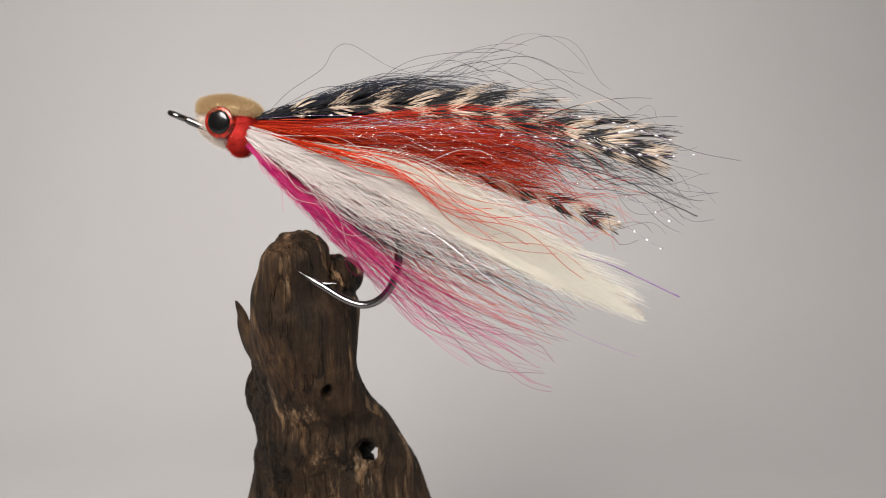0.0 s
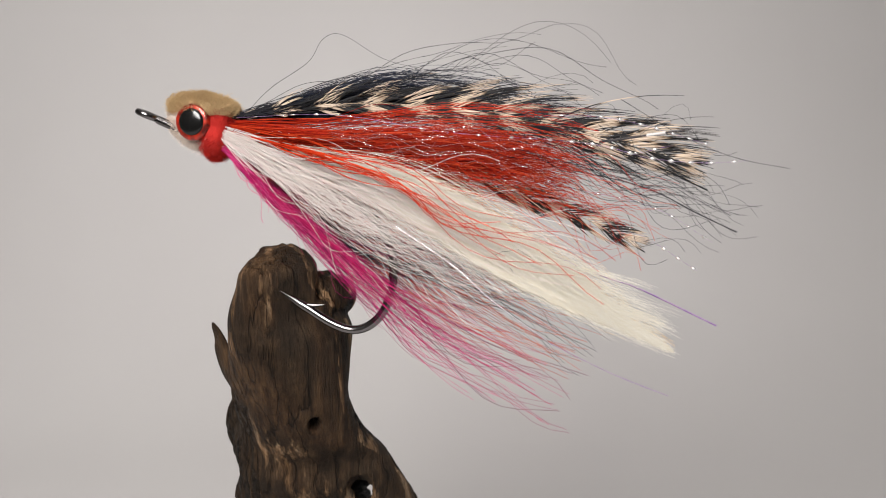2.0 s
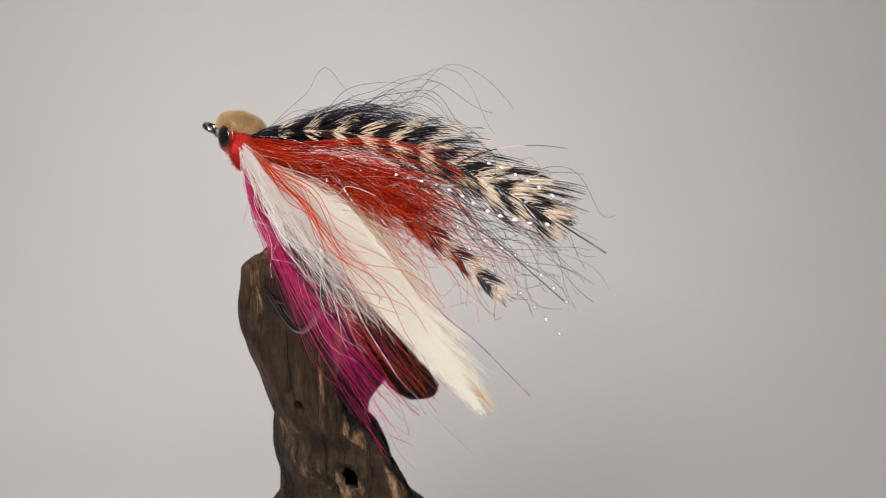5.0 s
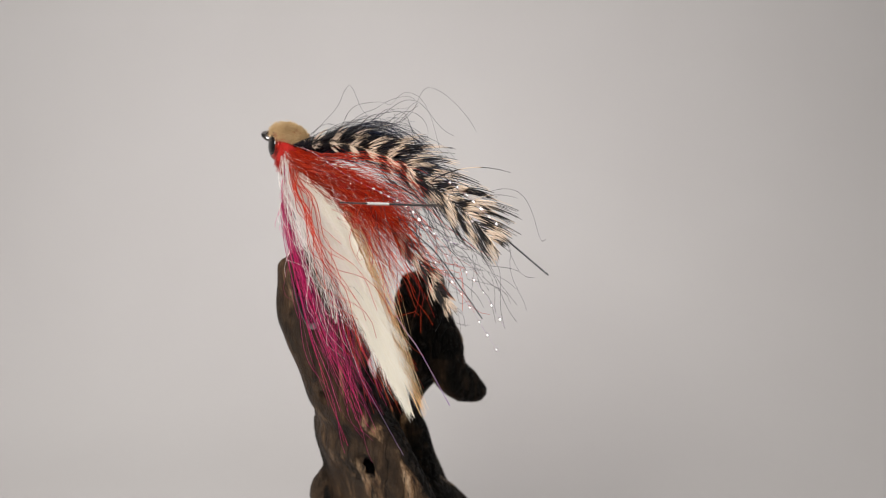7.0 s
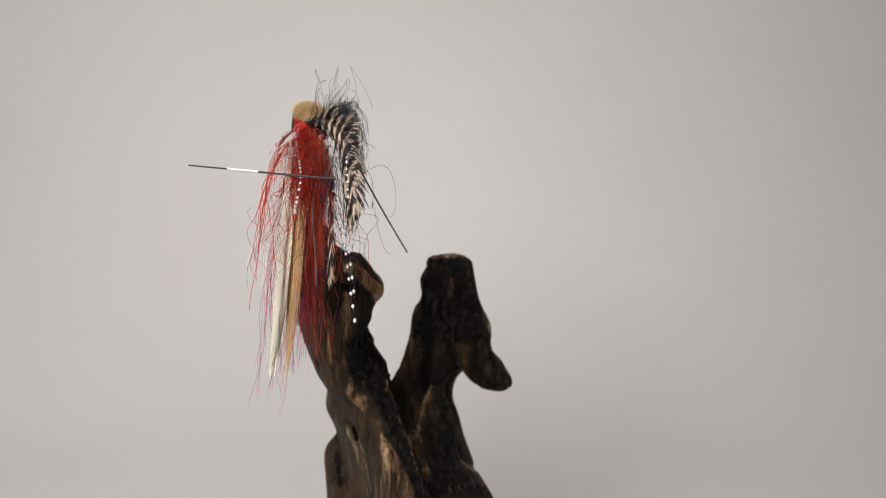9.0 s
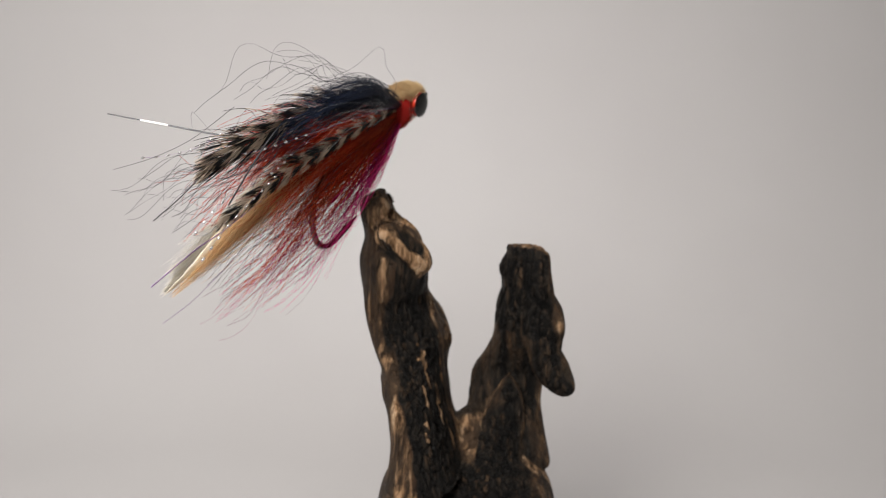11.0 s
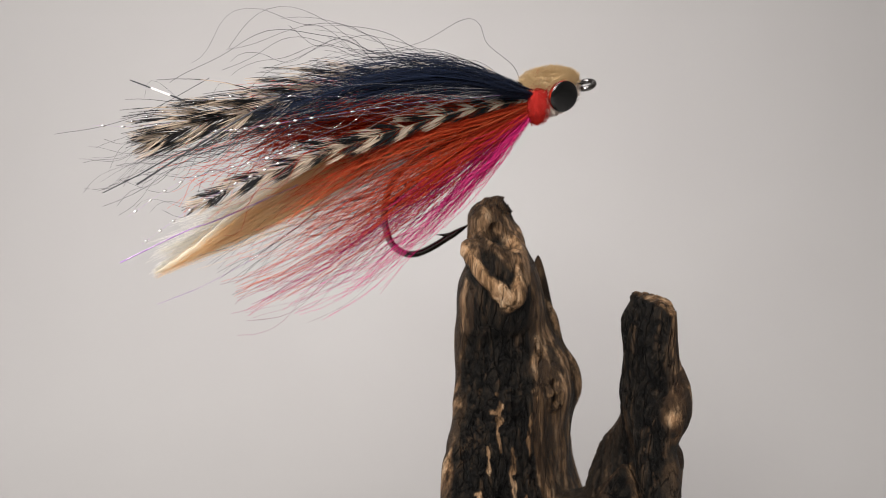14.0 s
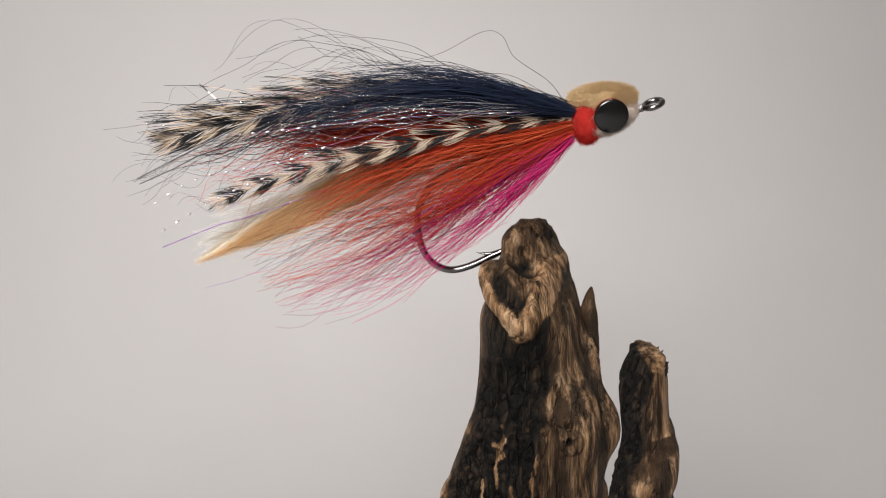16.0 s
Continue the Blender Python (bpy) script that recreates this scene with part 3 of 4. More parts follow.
        far = noise.voronoi(Vector((p[0] * 330 + w, p[1] * 330 + w, p[2] * 110 + w)))[0]
        crack = far[1] - far[0]
        mid = noise.noise(Vector((p[0] * 120 + 3, p[1] * 120, p[2] * 45)))
        gap = max(0, 1 - crack * 5.5)
        fissure[i] = min(1, max(0, c - 0.3) * 1.5) * min(1, gap * 1.6)
        move[i] = 0.00045 * ridge + 0.0010 * big + 0.00045 * mid - c * 0.0011 * gap
        if side > 0.025 and not second:
            move[i] += 0.0007 * streak
        # knots: a dark eye in a raised ring
        if facing > -0.2 and not second:
            for s0, z0, rs, rz in knots:
                d = math.hypot((side - s0) / rs, (p[2] - z0) / rz)
                if d < 1.6:
                    move[i] += 0.0011 * max(0, 1 - abs(d - 1.05) / 0.5) - 0.0016 * max(0, 1 - d / 0.7)
                    char_shade[i] = max(char_shade[i], 0.9 * max(0, 1 - d / 0.9))
        if q[2] > 0.3 and (p[2] > 0.007 or (second and p[2] > -0.0135)):
            move[i] += 0.0005 * noise.noise(Vector(p * 520)) + 0.0004 * noise.noise(Vector(p * 1300))
        # pale worn lip of the shelf; the hollow above and the undercut below are coloured darker
        if facing > -0.1 and not second and p[2] > -0.030:
            s = -0.82 * p[0] + 0.57 * p[1]
            near = 1.0
            for (s0, z0), (s1, z1) in zip(lip, lip[1:]):
                k = min(1, max(0, ((s - s0) * (s1 - s0) + (p[2] - z0) * (z1 - z0)) / ((s1 - s0) ** 2 + (z1 - z0) ** 2)))
                near = min(near, math.hypot(s - s0 - k * (s1 - s0), p[2] - z0 - k * (z1 - z0)))
            rise = p[2] - np.interp(s, [q0[0] for q0 in lip], [q0[1] for q0 in lip])
            edge = min(1, 1.9 * max(0, 1 - near / (0.0027 + 0.0012 * noise.noise(Vector(p * 400)) + (0.0012 if s > 0.012 else 0))))
            inside = max(0, 1 - ((s - 0.0125) / 0.0065) ** 2) * max(0, 1 - ((rise - 0.0062) / 0.0048) ** 2)
            under = max(0, 1 - abs(rise + 0.0052) / 0.0042) if s < 0.020 else 0
            move[i] += c * 0.0011 * gap
            fibre = 0.42 if p[2] > -0.014 and s < 0.0235 and rise > 0 else 0
            bare[i] = max(bare[i], edge, fibre * (1 - inside))
            char_shade[i] = max(char_shade[i] * (1 - min(1, bare[i] * 1.5)), inside * 0.9 * (1 - edge), under * (1 - edge))
            bare[i] *= 1 - 0.8 * under * (1 - edge)
            fissure[i] *= char_shade[i] * (1 - edge)
            move[i] = move[i] * (1 - 0.5 * edge) + 0.0006 * edge - 0.0026 * inside * (1 - edge) - 0.0006 * under * (1 - edge)
        # fuzzy pale swelling on the second prong; the hollow under it is coloured darker
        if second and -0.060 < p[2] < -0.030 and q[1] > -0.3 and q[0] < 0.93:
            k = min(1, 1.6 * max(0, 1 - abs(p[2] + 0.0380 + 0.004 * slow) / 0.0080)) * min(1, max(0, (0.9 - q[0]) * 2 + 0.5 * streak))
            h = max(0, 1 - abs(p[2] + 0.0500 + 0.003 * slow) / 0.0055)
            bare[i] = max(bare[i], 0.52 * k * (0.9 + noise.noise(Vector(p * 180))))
            char_shade[i] = max(char_shade[i] * (1 - k), h * 0.9)
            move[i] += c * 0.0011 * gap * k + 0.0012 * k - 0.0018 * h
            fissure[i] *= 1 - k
        elif second:
            bare[i] = max(bare[i], (1 - c) * 0.46 * (1 + streak))
        if q[2] > 0.6 and second and p[2] > -0.02:
            bare[i] = max(bare[i], 0.5)
    # pits are sunk in and coloured darker towards their middle
    for (x, y, z), rx, rz, depth in pits:
        d = ((co[:, 0] - x) ** 2 + (co[:, 1] - y) ** 2) / rx**2 + (co[:, 2] - z) ** 2 / rz**2
        k = np.clip(1.2 - d, 0, 1) ** 0.6
        move -= depth * k
        char_shade = np.maximum(char_shade, k * 0.8)
    co += no * move[:, None]
    out.vertices.foreach_set("co", co.astype(np.float32).ravel())
    for key, vals in (("char_shade", char_shade), ("bare", bare), ("fissure", fissure)):
        out.attributes.new(key, "FLOAT", "POINT").data.foreach_set("value", vals.astype(np.float32))
    out.polygons.foreach_set("use_smooth", [True] * len(out.polygons))
    out.materials.clear()
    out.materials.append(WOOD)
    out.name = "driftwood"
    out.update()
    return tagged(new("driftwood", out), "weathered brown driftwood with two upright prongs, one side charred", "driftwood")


wood = driftwood()


def splinter():
    """Pointed sliver that stands off the prong's flank."""
    v, f = loft([(-0.12, -0.589, -0.324, 0.003, 0.003, 145), (-0.14, -0.584, -0.318, 0.013, 0.007, 145), (-0.18, -0.576, -0.307, 0.024, 0.01, 142), (-0.23, -0.567, -0.294, 0.034, 0.013, 138), (-0.3, -0.556, -0.269, 0.042, 0.018, 130), (-0.37, -0.537, -0.239, 0.05, 0.026, 120), (-0.45, -0.53, -0.204, 0.05, 0.03, 110)], 20, 50)
    v = np.array(v) * 0.1
    for row in v:
        row[:2] += 0.0007 * noise.noise(Vector((row[0] * 300, row[1] * 300, row[2] * 90)))
    return mesh_object("splinter", v, f, WOOD, wood, "pointed sliver of bare brown wood", attrs={"char_shade": np.full(len(v), 0.42), "bare": np.full(len(v), 0.24), "fissure": np.zeros(len(v))})


def crust(centre, rx, ry, ang, z, count, seed):
    """Jagged charred fibres along a broken top edge."""
    r = np.random.default_rng(seed)
    t = radians(ang)
    a = r.uniform(0, 6.28, count)
    k = np.sqrt(r.uniform(0.25, 1, count))
    x, y = rx * k * np.cos(a), ry * k * np.sin(a)
    p = np.stack([centre[0] + x * math.cos(t) - y * math.sin(t), centre[1] + x * math.sin(t) + y * math.cos(t), np.full(count, z) - 0.0022 * k**3], 1)
    d = np.stack([r.normal(0, 0.45, count), r.normal(0, 0.45, count), np.ones(count)], 1)
    ln = 0.00038 * r.gamma(2, 0.6, (count, 1))
    L = np.stack([p - d * 0.001, p + d * ln * 0.5, p + d * ln], 1)
    V, F = tubes(L, np.array([[0.00035, 0.00026, 0.00006]]) * r.uniform(0.6, 1.3, (count, 1)), 4)
    return tagged(mesh_object("crust", V, F, WOOD, wood, "jagged sooty crust", smooth=False, attrs={"char_shade": np.repeat(r.uniform(0.3, 1, count), 12), "bare": np.zeros(len(V)), "fissure": np.zeros(len(V))}), kind="stuff")


splinter()
crust((-0.0403, -0.0340), 0.0062, 0.0046, 30, 0.0082, 500, 3)
crust((-0.0498, 0.0232), 0.0082, 0.0038, 78, -0.0120, 500, 4)

# ---- the fishing fly ----
fly = tagged(new("fishing_fly"), "large red, white and magenta streamer fly hooked onto driftwood", "fishing fly")
HY, HEAD_Y = 2.0, 4.4


def hook():
    pts = [(5.5, HY, -1.9), (20, HY, -6.2), (40, HY, -12.1), (60, HY, -18), (66, HY, -20.9), (71, HY, -26), (73.6, HY, -34), (72.6, HY, -43), (69.2, HY, -48.7), (64, HY, -51.2), (58, HY, -50.2), (50.6, HY, -46.9)]
    ob = strand("hook", STEEL, fly, pts, 1.15, "dark nickel steel hook", sides=12, taper=1.0, n=90)
    # forged point and barb
    L = smooth_line([(52.5, HY, -47.7), (50.6, HY, -46.9), (46.5, HY, -45.1), (42.9, HY, -43.4)], 12)
    V, F = tubes(L[None], np.array([[1.14, 1.18, 1.2, 1.18, 1.1, 1.0, .86, .7, .52, .34, .17, .03]]), 10)
    mesh_object("point", placed(V), F, STEEL, ob, "ground hook point")
    L = smooth_line([(50.0, HY, -46.4), (52.8, HY, -46.2), (56.0, HY, -45.6)], 8)
    V, F = tubes(L[None], np.array([[.75, .7, .62, .52, .4, .28, .15, .03]]), 8)
    mesh_object("barb", placed(V), F, STEEL, ob, "small raised barb")
    # eye: a closed ring seen nearly edge-on from the sides
    a = np.linspace(0, 2 * np.pi, 33)
    ax, up = np.array([0.957, 0, -0.29]), np.array([0.0, 0.99, -0.13])
    c = np.array([2.4, HY, -0.9])
    ring = c + 2.7 * np.cos(a)[:, None] * ax + 2.4 * np.sin(a)[:, None] * up
    V, F = tubes(ring[None], np.full((1, 33), 0.9), 10)
    mesh_object("eye_ring", placed(V), F, STEEL, ob, "closed wire eye of the hook")
    return ob


def ellipsoid(name, mat, centre, radii, parent, label, zcut=None, dent=0.25, seg=40, rings=24, tilt=0.0):
    th = np.linspace(0, np.pi, rings)
    ph = np.linspace(0, 2 * np.pi, seg, endpoint=False)
    v = np.stack([np.outer(np.sin(th), np.cos(ph)), np.outer(np.sin(th), np.sin(ph)), np.outer(np.cos(th), np.ones(seg))], -1).reshape(-1, 3)
    v = np.sign(v) * np.abs(v) ** 0.88
    v = v * radii
    if zcut is not None:
        lo, hi = zcut
        v[:, 2] = np.clip(v[:, 2], lo, hi)
    for row in v:
        row += dent * noise.noise(Vector(row * 0.35)) * row / (np.linalg.norm(row) + 1e-6)
    ct, st = math.cos(tilt), math.sin(tilt)
    v = np.stack([v[:, 0] * ct + v[:, 2] * st, v[:, 1], -v[:, 0] * st + v[:, 2] * ct], 1) + centre
    idx = np.arange(rings * seg).reshape(rings, seg)
    F = np.stack([idx[:-1], idx[1:], np.roll(idx[1:], -1, 1), np.roll(idx[:-1], -1, 1)], -1).reshape(-1, 4)
    return mesh_object(name, placed(v), F, mat, parent, label), v


def fuzz(name, mat, parent, points, centre, count, length, radius=0.07):
    """Short trimmed fibres that stand off a felted form."""
    count *= 3
    pick = points[rng.integers(0, len(points), count)] + rng.normal(0, 0.55, (count, 3))
    d = pick - centre
    d /= np.linalg.norm(d, axis=1, keepdims=True)
    d += rng.normal(0, 0.45, (count, 3))
    ln = length * (0.5 + rng.random((count, 1)))
    L = np.stack([pick - 0.2 * d, pick + d * ln * 0.5, pick + d * ln], 1)
    V, F = tubes(L, np.full((count, 3), radius) * [1, 0.9, 0.6])
    return tagged(mesh_object(name, placed(V), F, mat, parent), kind="stuff")


def head():
    c = np.array([16.6, HEAD_Y, -2.4])
    pale, v = ellipsoid("head", PALEFELT, c, (8.6, 4.4, 5.4), fly, "pale trimmed deer-hair head", tilt=0.30)
    fuzz("fuzz", PALEFUZZ, pale, v[v[:, 2] < 1.0], c, 5000, 0.34, 0.05)
    top, v = ellipsoid("crown", TANFELT, np.array([17.8, HEAD_Y - 0.6, 2.0]), (9.3, 5.2, 3.2), fly, "tan felted crown of the head", tilt=0.04)
    fuzz("fuzz", TANFUZZ, top, v[v[:, 2] > 1.0], np.array([17.6, HEAD_Y, 0]), 7000, 0.34, 0.05)
    col, v = ellipsoid("collar", REDFELT, np.array([22.5, HEAD_Y - 0.4, -3.6]), (4.2, 5.0, 7.0), fly, "bright red felt collar", tilt=0.10)
    fuzz("fuzz", REDFUZZ, col, v, np.array([22.9, HEAD_Y, -3.4]), 5200, 0.22, 0.05)


def fly_eye(side):
    c = np.array([17.4 if side < 0 else 16.4, HEAD_Y + side * (4.8 if side < 0 else 5.2), -1.6])
    # off-side pupil is enlarged over the iris to stand in for its shade
    wide = 3.5 if side < 0 else 4.95
    out = np.array([0, side, 0.0])
    a = np.linspace(0, 2 * np.pi, 40, endpoint=False)

    def dome(name, mat, parent, rad, prof, label):
        rows = [c + out * h + rad * r * (np.cos(a)[:, None] * np.array([1.0, 0, 0]) + np.sin(a)[:, None] * np.array([0, 0, 1.0])) for r, h in prof]
        v = np.vstack(rows)
        idx = np.arange(len(v)).reshape(len(prof), 40)
        F = np.stack([idx[:-1], idx[1:], np.roll(idx[1:], -1, 1), np.roll(idx[:-1], -1, 1)], -1).reshape(-1, 4)
        return mesh_object(name, placed(v), F, mat, parent, label)

    iris = dome("eye", IRIS, fly, 4.9, [(0.9, -0.8), (1.0, 0.0), (1.0, 0.5), (0.95, 0.95), (0.85, 1.2), (0.70, 1.35), (0.0, 1.4)], "domed red foil eye with a black pupil")
    dome("pupil", PUPIL, iris, wide, [(1.0, 1.3), (0.97, 1.6), (0.85, 1.85), (0.6, 2.05), (0.3, 2.15), (0.0, 2.2)], "glossy black pupil")


def blade(name, mat, parent, guide, half, thick, y, label, lean=0.45):
    """A thin tapering strip of hide or packed fur."""
    g = smooth_line([(*p, h) for p, h in zip(guide, half)], 60)
    tan = np.gradient(g[:, :3], axis=0)
    tan /= np.linalg.norm(tan, axis=1, keepdims=True)
    nrm = np.stack([-tan[:, 2], 0 * tan[:, 0], tan[:, 0]], 1)
    a = np.linspace(0, 2 * np.pi, 14, endpoint=False)
    ht = g[:, 3] + 0.25 * np.sin(np.arange(60) * 1.7) * (g[:, 3] > 0.6)
    v = (g[:, None, :3] + nrm[:, None, :] * (ht[:, None] * np.cos(a))[..., None])
    v[..., 1] += y + lean * (ht[:, None] * np.cos(a)) + thick * np.sin(a)[None, :] * np.clip(g[:, 3:4] / 3, 0.1, 1)
    idx = np.arange(60 * 14).reshape(60, 14)
    F = np.stack([idx[:-1], np.roll(idx[:-1], -1, 1), np.roll(idx[1:], -1, 1), idx[1:]], -1).reshape(-1, 4)
    return mesh_object(name, placed(v.reshape(-1, 3)), F, mat, parent, label)


hook()
head()
fly_eye(-1)
fly_eye(1)

# rabbit strip: tan hide with cream fur on the other face
ZG = [(46, 0.5, -7.2), (73, 0.5, -13.3), (95.5, 0.5, -23.6), (117, 0.5, -33.3), (131, 0.3, -39.9), (143.9, 0, -45.4)]
strip = blade("fur_strip", FURCORE, fly, ZG, (2.4, 5.8, 6.4, 4.9, 2.1, 0.05), 0.9, -0.9, "long tapering strip of cream rabbit fur", 0.15)
blade("hide", HIDE, strip, ZG, (1.8, 5.0, 5.2, 3.4, 0.8, 0.01), 0.3, 1.0, "tan hide backing", 0.15)
ZS = [(1.0, 1.5), (1.2, 5.0), (1.2, 6.0), (1.1, 4.6), (0.7, 2.2), (0.1, 0.15)]
bundle("near_fur", CREAM, fly, [(x, y - 2.0, z) for x, y, z in ZG], ZS, 460, (0.25, 1.0), 0.45, 0.05, "soft cream fur lying along the strip", thin=0.75, curl=0.1, n=20, cross_amt=0.2)
bundle("off_fur", TANFUR, fly, [(x, y + 2.2, z + 0.6) for x, y, z in ZG], [(1, 2), (1.2, 6), (1.3, 7.5), (1.2, 5.5), (0.8, 2.6), (0.1, 0.2)], 420, (0.25, 1.0), 0.45, 0.05, "tan fur lying along the hide", thin=0.75, curl=0.1, n=20, cross_amt=0.2)
feather("fringe", CREAM, fly, [(x, y - 1.9, z) for x, y, z in ZG], [(2, 1), (8.0, 5.0), (9.5, 5.6), (7.4, 4.0), (3.0, 1.6), (0.2, 0.15)], 1300, 18, radius=0.045, label="fine white fringe of the fur", lean=0.0, rough=0.45)

bundle("white_hair", WHITE, fly, [(25.6, 1.4, -4.4), (48.5, -1, -13.2), (67.5, -1, -20.8), (85.5, -1, -27.5), (106, -1, -36)], [(1.5, 1.5), (3.5, 5), (4, 7.5), (4.5, 8.5), (5, 8)], 220, (0.45, 1.0), 2.2, 0.068, "spread of white bucktail hair", clumps=40, curl=0.3, n=24, cross_amt=3.0)
bundle("white_hair", WHITE, fly, [(25.6, 1.4, -3.8), (59, -2, -12.3), (81.5, -2.5, -19.2), (103, -2.5, -24), (123.5, -2, -28)], [(1.5, 1.5), (2.5, 3.2), (2.5, 5.5), (3, 8), (3, 9)], 85, (0.5, 1.0), 2.0, 0.075, "white bucktail hair over the fur strip", clumps=34, curl=0.3, n=24, cross_amt=3.0)
bundle("dark_hair", BLACK, fly, [(52, 2, -22), (62.5, 2, -28), (83, 2, -32.2), (103, 2, -35.5), (115, 2, -41), (126.5, 2, -48.5)], [(2, 3), (3, 4), (4, 6), (4, 6), (5, 7), (6, 8)], 48, (0.5, 1.0), 1.9, 0.065, "sparse dark guard hairs", clumps=14, curl=0.25, n=20, cross_amt=3.0)
bundle("plum_hair", PLUM, fly, [(26, 2, -5.8), (47, 2, -17), (64, 2, -25.5), (82, 2, -33), (100, 2, -42)], [(1.5, 1.5), (2.5, 4), (3, 6), (3.5, 7), (4, 7)], 70, (0.5, 1.0), 1.2, 0.07, "thin plum-coloured hair under the white", clumps=20)
bundle("magenta_hair", MAGENTA, fly, [(25.4, 1.8, -7.6), (43, -2.5, -19.6), (59.5, -3.5, -29.8), (72, -3, -38.2), (87, -2, -46.3), (105, -1, -53.5), (123, -1, -60)], [(1.4, 0.6), (1.6, 0.9), (1.8, 1.5), (2.4, 2.4), (3.5, 4), (4.5, 6), (5, 8)], 120, (0.2, 1.0), 0.9, 0.082, "dense magenta bucktail beard", clumps=44, thin=2.2, n=22, curl=0.22, cross_amt=1.6)
bundle("magenta_hair", PINK, fly, [(26.5, 6.5, -8.6), (40, 8.5, -20), (55, 9, -32.5), (72, 9, -44.5), (86, 8, -53), (106, 7, -61)], [(1.2, 0.8), (1.8, 2.4), (2.2, 3.6), (3.0, 5.0), (5.5, 7), (8, 8)], 130, (0.25, 1.0), 1.5, 0.075, "magenta bucktail on the off side", clumps=40, thin=1.7)
bundle("wine_hair", WINE, fly, [(25.4, 1.8, -7.6), (43, -2.5, -19.6), (59.5, -3.5, -30.5), (74, -3, -41), (90, -2, -50), (108, -1, -57), (127, -1, -62)], [(1.4, 0.6), (1.8, 2.0), (2.4, 4), (3, 6), (4, 8), (5, 9), (6, 10)], 34, (0.5, 1.0), 1.8, 0.075, "long wine-coloured hairs of the beard", n=26, curl=0.3, cross_amt=3.0)
bundle("wine_hair", WINE, fly, [(26.5, 6.3, -8.2), (42, 8.5, -18.5), (59, 9, -31), (77, 9, -42), (93, 8, -50), (114, 7, -58)], [(1.2, 0.8), (1.8, 3.5), (2.2, 6), (3, 8), (5.5, 10), (8, 12)], 46, (0.45, 1.0), 1.8, 0.075, "long wine-coloured hairs on the off side", n=26, curl=0.3, cross_amt=3.5)
bundle("crimson_hair", RUST, fly, [(26.5, 5, -6.6), (48.9, 7, -15.4), (70, 7, -25.1), (90.5, 7, -34.8), (107, 7, -41.2), (126, 7, -47)], [(1.2, 1.2), (2.0, 4), (2.4, 6.5), (3.5, 8), (5.5, 8), (8, 8)], 140, (0.3, 1.0), 1.3, 0.08, "rust-red bucktail fanning downwards", clumps=48, n=20, curl=0.25, cross_amt=3.5)
bundle("crimson_hair", CRIMSON, fly, [(26.5, 6, -7.6), (44.5, 8, -17.6), (62, 8.4, -29), (80.5, 8.2, -39.5), (96, 7.5, -47), (115, 7, -54)], [(1.2, 1.0), (1.8, 3), (2.2, 4.6), (3, 6), (5, 7), (7, 8)], 80, (0.25, 1.0), 1.5, 0.08, "crimson bucktail beside the magenta beard", clumps=30, n=20, curl=0.25, cross_amt=3.0, thin=1.7)
bundle("red_hair", RUST, fly, [(26.5, 5, -4.8), (49.3, 8, -8.4), (70, 8, -11.7), (93, 8, -20.4), (109.5, 8, -29.2)], [(1.2, 1.2), (1.5, 3), (1.8, 5), (2, 6.5), (3, 8)], 250, (0.3, 1.0), 1.0, 0.08, "rust-red bucktail on the off side", clumps=44, n=20, curl=0.25, cross_amt=3.0)
bundle("red_hair", RED, fly, [(27, 2.5, -2.6), (50.4, 1.5, -5.0), (71.2, 2, -4.6), (93, 2.5, -3.8), (108.5, 4, -5), (126.6, 4, -9.2)], [(1.6, 1.2), (3.2, 3.4), (3.8, 5.4), (4.4, 6), (5, 6.5), (5, 8)], 900, (0.36, 0.92), 0.9, 0.085, "thick bundle of bright red bucktail", clumps=70, n=20, curl=0.2, cross_amt=2.0)
bundle("orange_hair", ORANGE, fly, [(28, 2, -3.4), (44, -2.5, -5.4), (60, -6, -8), (78, -8, -12), (90, -8.5, -17.6), (101, -8, -21.2), (115, -6.5, -25), (130, -6, -30)], [(0.6, 0.6), (1, 2.2), (1, 3.0), (1, 3.4), (1, 4), (1.5, 4), (2, 5), (2, 6)], 16, (0.6, 1.0), 1.6, 0.125, "few orange hairs across the white fur", n=24, curl=0.3, cross_amt=2.0)
bundle("loose_hair", RED, fly, [(85, 2, -4), (105, 3, -8), (122, 4, -13), (140, 5, -20)], [(4, 5), (8, 7), (12, 9), (14, 11)], 55, (0.5, 1.0), 2.4, 0.08, "loose red hair at the tips", curl=0.35, n=22, cross_amt=3.0)

feather("barred_hackle", BARRED, fly, [(26.0, 5.5, -3), (50, 9.5, -3.2), (69.3, 10.5, -6), (85.5, 11, -9.2), (109.5, 11, -14.6), (123, 11, -18.8), (134, 11.2, -23)], [(1, 1), (3.6, 3.6), (4.4, 4.4), (4.6, 4.6), (4.4, 4.4), (3.4, 3.2), (1.0, 0.9)], 320, 21, 0.05, 0.15, label="barred black and cream hackle feather", period=10.5, rough=0.3)
feather("barred_hackle", BARRED, fly, [(26.1, 4, 0), (47.8, 7.5, 5.2), (68.4, 10.5, 7.0), (90.3, 12.5, 7.2), (109.3, 13.5, 4.4), (127.4, 14, 1.6), (144.5, 14.2, -2.4)], [(1.2, 0.8), (4.4, 3), (7.6, 5), (9.0, 6.4), (9.6, 6.8), (8.4, 6.4), (4.0, 4.0)], 440, 19, 0.2, 0.155, label="barred black and cream hackle feather", period=11.4, rough=0.42)

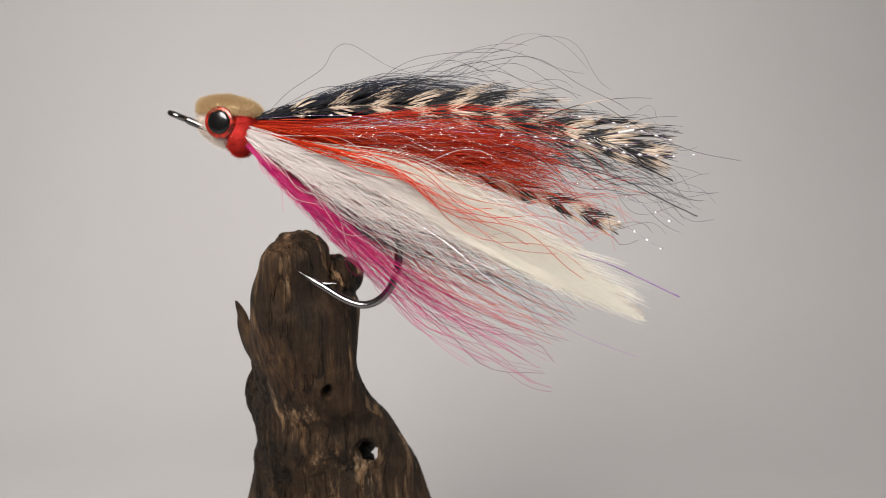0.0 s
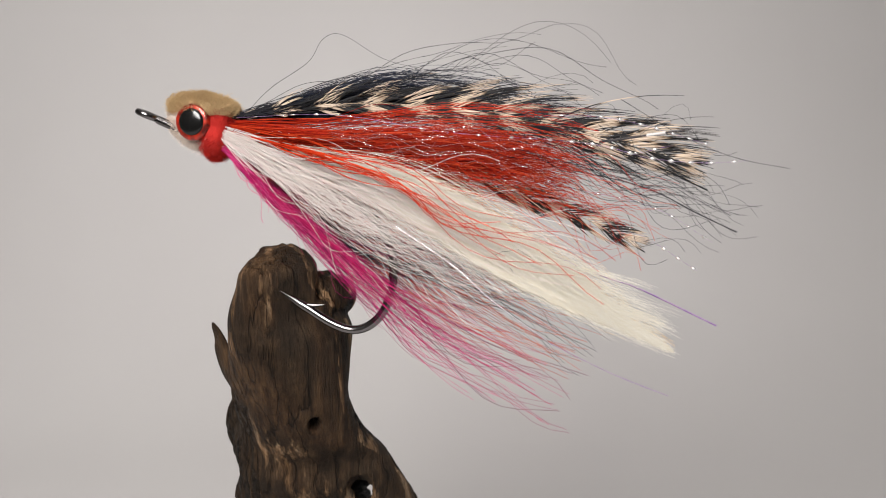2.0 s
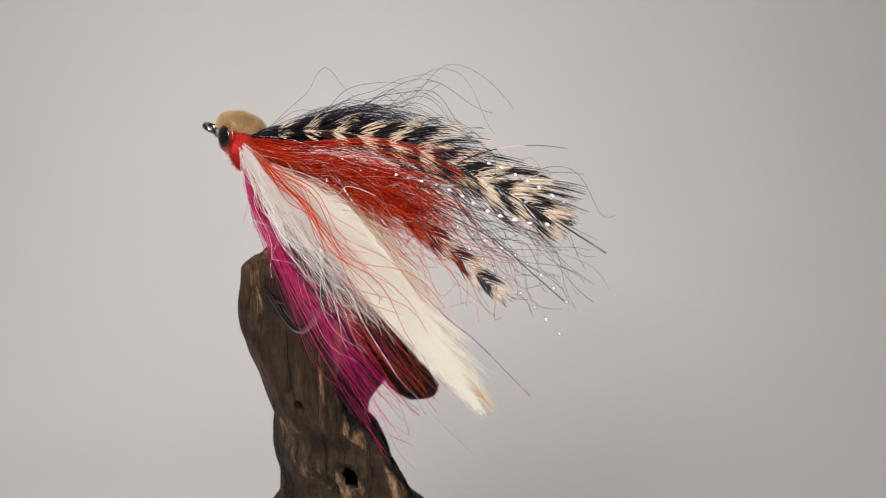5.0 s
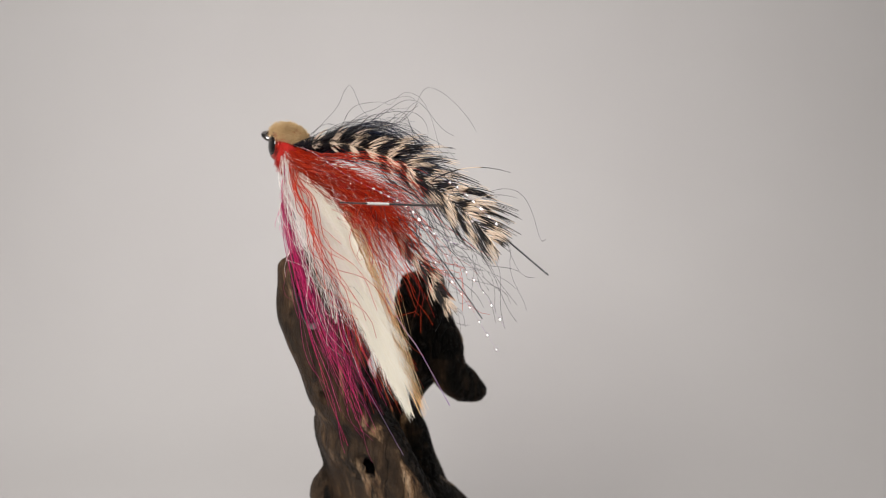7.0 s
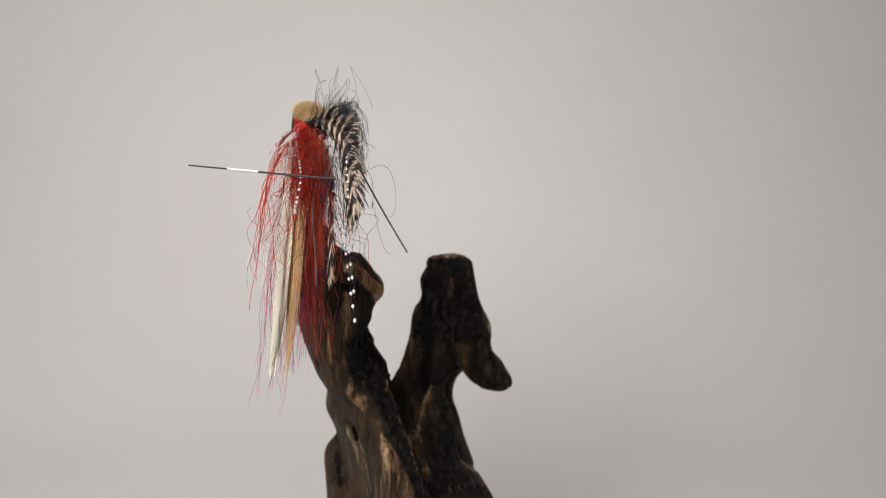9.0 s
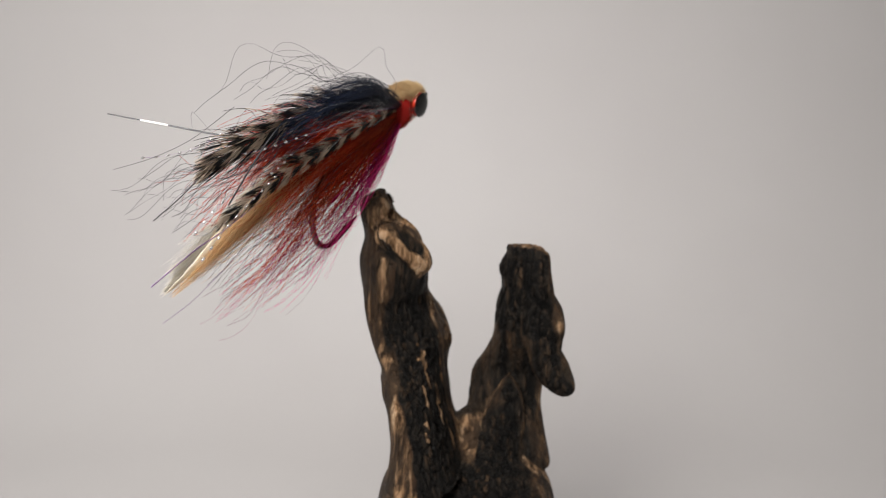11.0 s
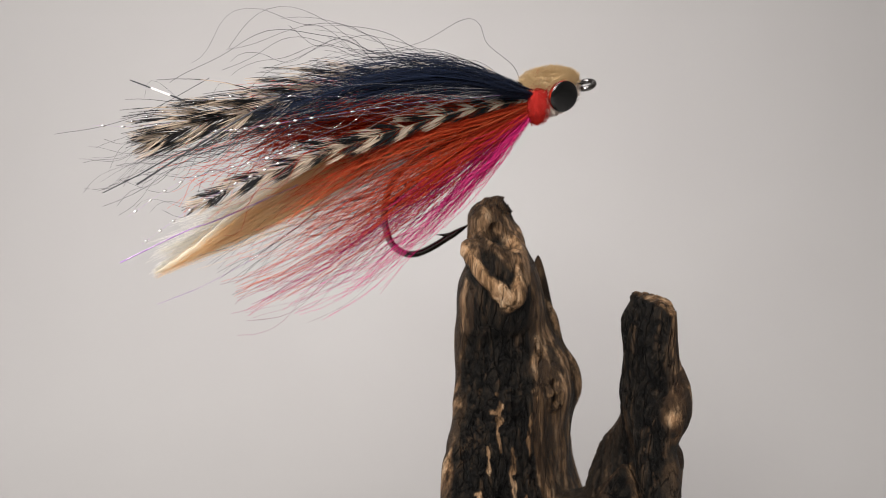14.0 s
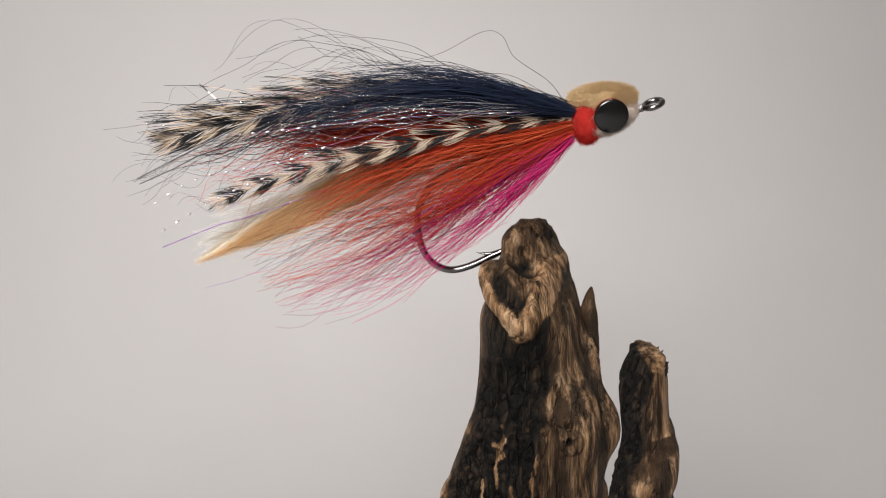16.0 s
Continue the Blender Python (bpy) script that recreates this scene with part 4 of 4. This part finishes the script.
bundle("black_hair", BLACK, fly, [(26.3, 4, 0.0), (41.3, 8, 3.4), (58.6, 11.5, 7.4), (79.2, 14.5, 10.0), (96.9, 15, 9.5)], [(1.5, 0.8), (2.0, 1.6), (2.0, 2.2), (2, 2.6), (2.5, 3)], 130, (0.3, 0.85), 1.0, 0.08, "black bucktail hair over the top", clumps=34, n=20, curl=0.25, cross_amt=1.5)
bundle("navy_hair", NAVY, fly, [(25.6, 6, -1.4), (45.0, 11, 4.2), (61.2, 14, 8.2), (77.5, 15.4, 9.0), (92.7, 15.6, 7.4), (107.3, 15, 4.2), (118, 14, 1.5)], [(1.0, 1.2), (1.8, 3.0), (2.2, 4.2), (2.2, 4.8), (2.4, 5), (2.8, 5.5), (3, 6)], 480, (0.4, 1.0), 1.0, 0.082, "dark navy bucktail hair over the back", clumps=54, thin=1.25, n=20, curl=0.22, cross_amt=2.0)
bundle("stray_hair", BLACK, fly, [(26.1, 4, 0.5), (38.3, 7, 5.0), (52.9, 9, 10.2), (77, 9.5, 15.8), (91.2, 9.5, 20.5), (105.3, 9.5, 20.8), (119.5, 10, 15.5), (136.2, 10, 9)], [(1, 0.6), (1.6, 1.6), (3, 2.4), (4, 2.6), (5, 3.0), (5, 3.4), (6, 4), (7, 5)], 16, (0.55, 1.0), 1.9, 0.08, "loose curly black hairs", curl=0.6, n=40, cross_amt=3.0)
bundle("stray_hair", BLACK, fly, [(90, 8, 2), (108, 8, 0), (124, 8, -4), (142, 7, -9), (160, 6, -14)], [(5, 7), (9, 9), (13, 11), (15, 13), (17, 15)], 44, (0.45, 1.0), 2.6, 0.075, "loose dark hair tips", curl=0.7, n=30, cross_amt=3.0)
strand("long_hair", BLACK, fly, [(29.5, 6, 2.5), (34.2, 9, 8.9), (43.8, 10, 16.2), (47.1, 10.7, 22.2), (52.5, 10.7, 23.7), (64.7, 10, 18.1), (76.9, 10, 16)], 0.07, "single looping dark hair", sides=4, n=60)
strand("long_hair", BLACK, fly, [(125, 9, 12), (140, 7, 4.5), (152, 4, 0.5), (164, 2, -1)], 0.075, "single dark hair at the tail", sides=4)

# quills that stand out of the wing
strand("quill", QUILL, fly, [(104, 13, 7.5), (118, 17, 3.2), (134, 22.4, -3.0), (147.9, 27.5, -8.5)], 0.28, "stiff dark grey quill", taper=0.8)
strand("quill", QUILL, fly, [(110, 5, -5), (132, 5, -8), (145, 6, -13), (154.7, 6.5, -16.7)], 0.15, "stiff dark grey quill", taper=0.9)
q = strand("quill", QUILL, fly, [(121, 10, 1.6), (126, 2.5, 2.5), (133, -10.5, 3.9), (141.2, -25.4, 5.5)], 0.34, "dark quill with a white ring", taper=0.55)
strand("quill_ring", QUILLWHITE, q, [(132.6, -9.8, 3.82), (134.6, -13.4, 4.2), (136.6, -17.0, 4.6)], 0.36, "white ring on the quill", taper=0.9)

# tinsel
beaded(fly, [(28, 2.5, 0.4), (57.0, -1.5, 3.0), (85, 0, 1.0), (118.6, 1, 1.0), (133.2, 0.5, -1.2), (145, 0, -1.3), (154.7, 0, 0)], 6, "pearly twisted tinsel strand", inner=70)
beaded(fly, [(60, 6, -4), (95, 10, -9), (119.5, 14, -15.3), (134, 15.5, -21), (147.4, 17.3, -28.2)], 50, "pearly twisted tinsel strand")
beaded(fly, [(60, 5, -2), (90, 9, -5), (110.5, 13, -9.8), (134.5, 14.5, -13.2), (150.1, 16.1, -20.6)], 40, "pearly twisted tinsel strand")
beaded(fly, [(60, 13, 3), (95, 15.5, 6), (114.7, 13, 7.5), (127.1, 12, 7), (139.4, 12, 4.5), (146.1, 12, 3)], 20, "pearly twisted tinsel strand", inner=55)
beaded(fly, [(40, 12, 1), (70, 16.8, 2.5), (100, 17, 1), (125, 14, -1), (138, 12, 2)], 6, "pearly twisted tinsel strand", 4.2, inner=60)
bundle("glint_hair", PEARLBEAD, fly, [(36, 9, 1), (55, 15, 3), (80, 17, 3.5), (105, 15.5, 1), (128, 13, -3)], [(0.8, 1), (1.4, 4), (1.6, 6), (3, 7), (4, 8)], 18, (0.5, 1.0), 2.2, 0.032, "fine pearly tinsel hair", curl=0.7, n=46, cross_amt=3.0)
bundle("glint_hair", PEARLBEAD, fly, [(55, 0, -2), (80, -1.5, -3), (100, -1.5, -5), (120, 0, -8)], [(1, 3), (1.4, 4), (2, 5), (3, 6)], 14, (0.4, 1.0), 2.2, 0.032, "fine pearly tinsel hair", curl=0.8, n=46, cross_amt=3.0)
strand("tinsel_strip", PEARL, fly, [(74.3, -1.5, -23), (90, -2.5, -31), (100.2, -3, -38.1), (115, -3, -46.6)], 0.24, "flat iridescent pearl tinsel", flat=0.15, taper=0.9)
strand("tinsel_strip", VIOLET, fly, [(115, -3, -46.6), (130.1, -2, -52.1), (143.4, -2, -55.5)], 0.08, "thin pale violet tinsel", flat=0.4, taper=0.8)
strand("tinsel_strip", VIOLET, fly, [(101, 3, -22.5), (124.5, 3, -29.8), (134, 3, -32), (152.5, 3, -38.6)], 0.23, "flat violet tinsel", flat=0.3, taper=0.9)


# ---- the table turns driftwood and fly together ----
def motions():
    for thing in (wood, fly):
        walk(thing, [(t, pose(0, 0, 0, 0, 0, -turn)) for t, turn, *_ in ROWS])


motions()
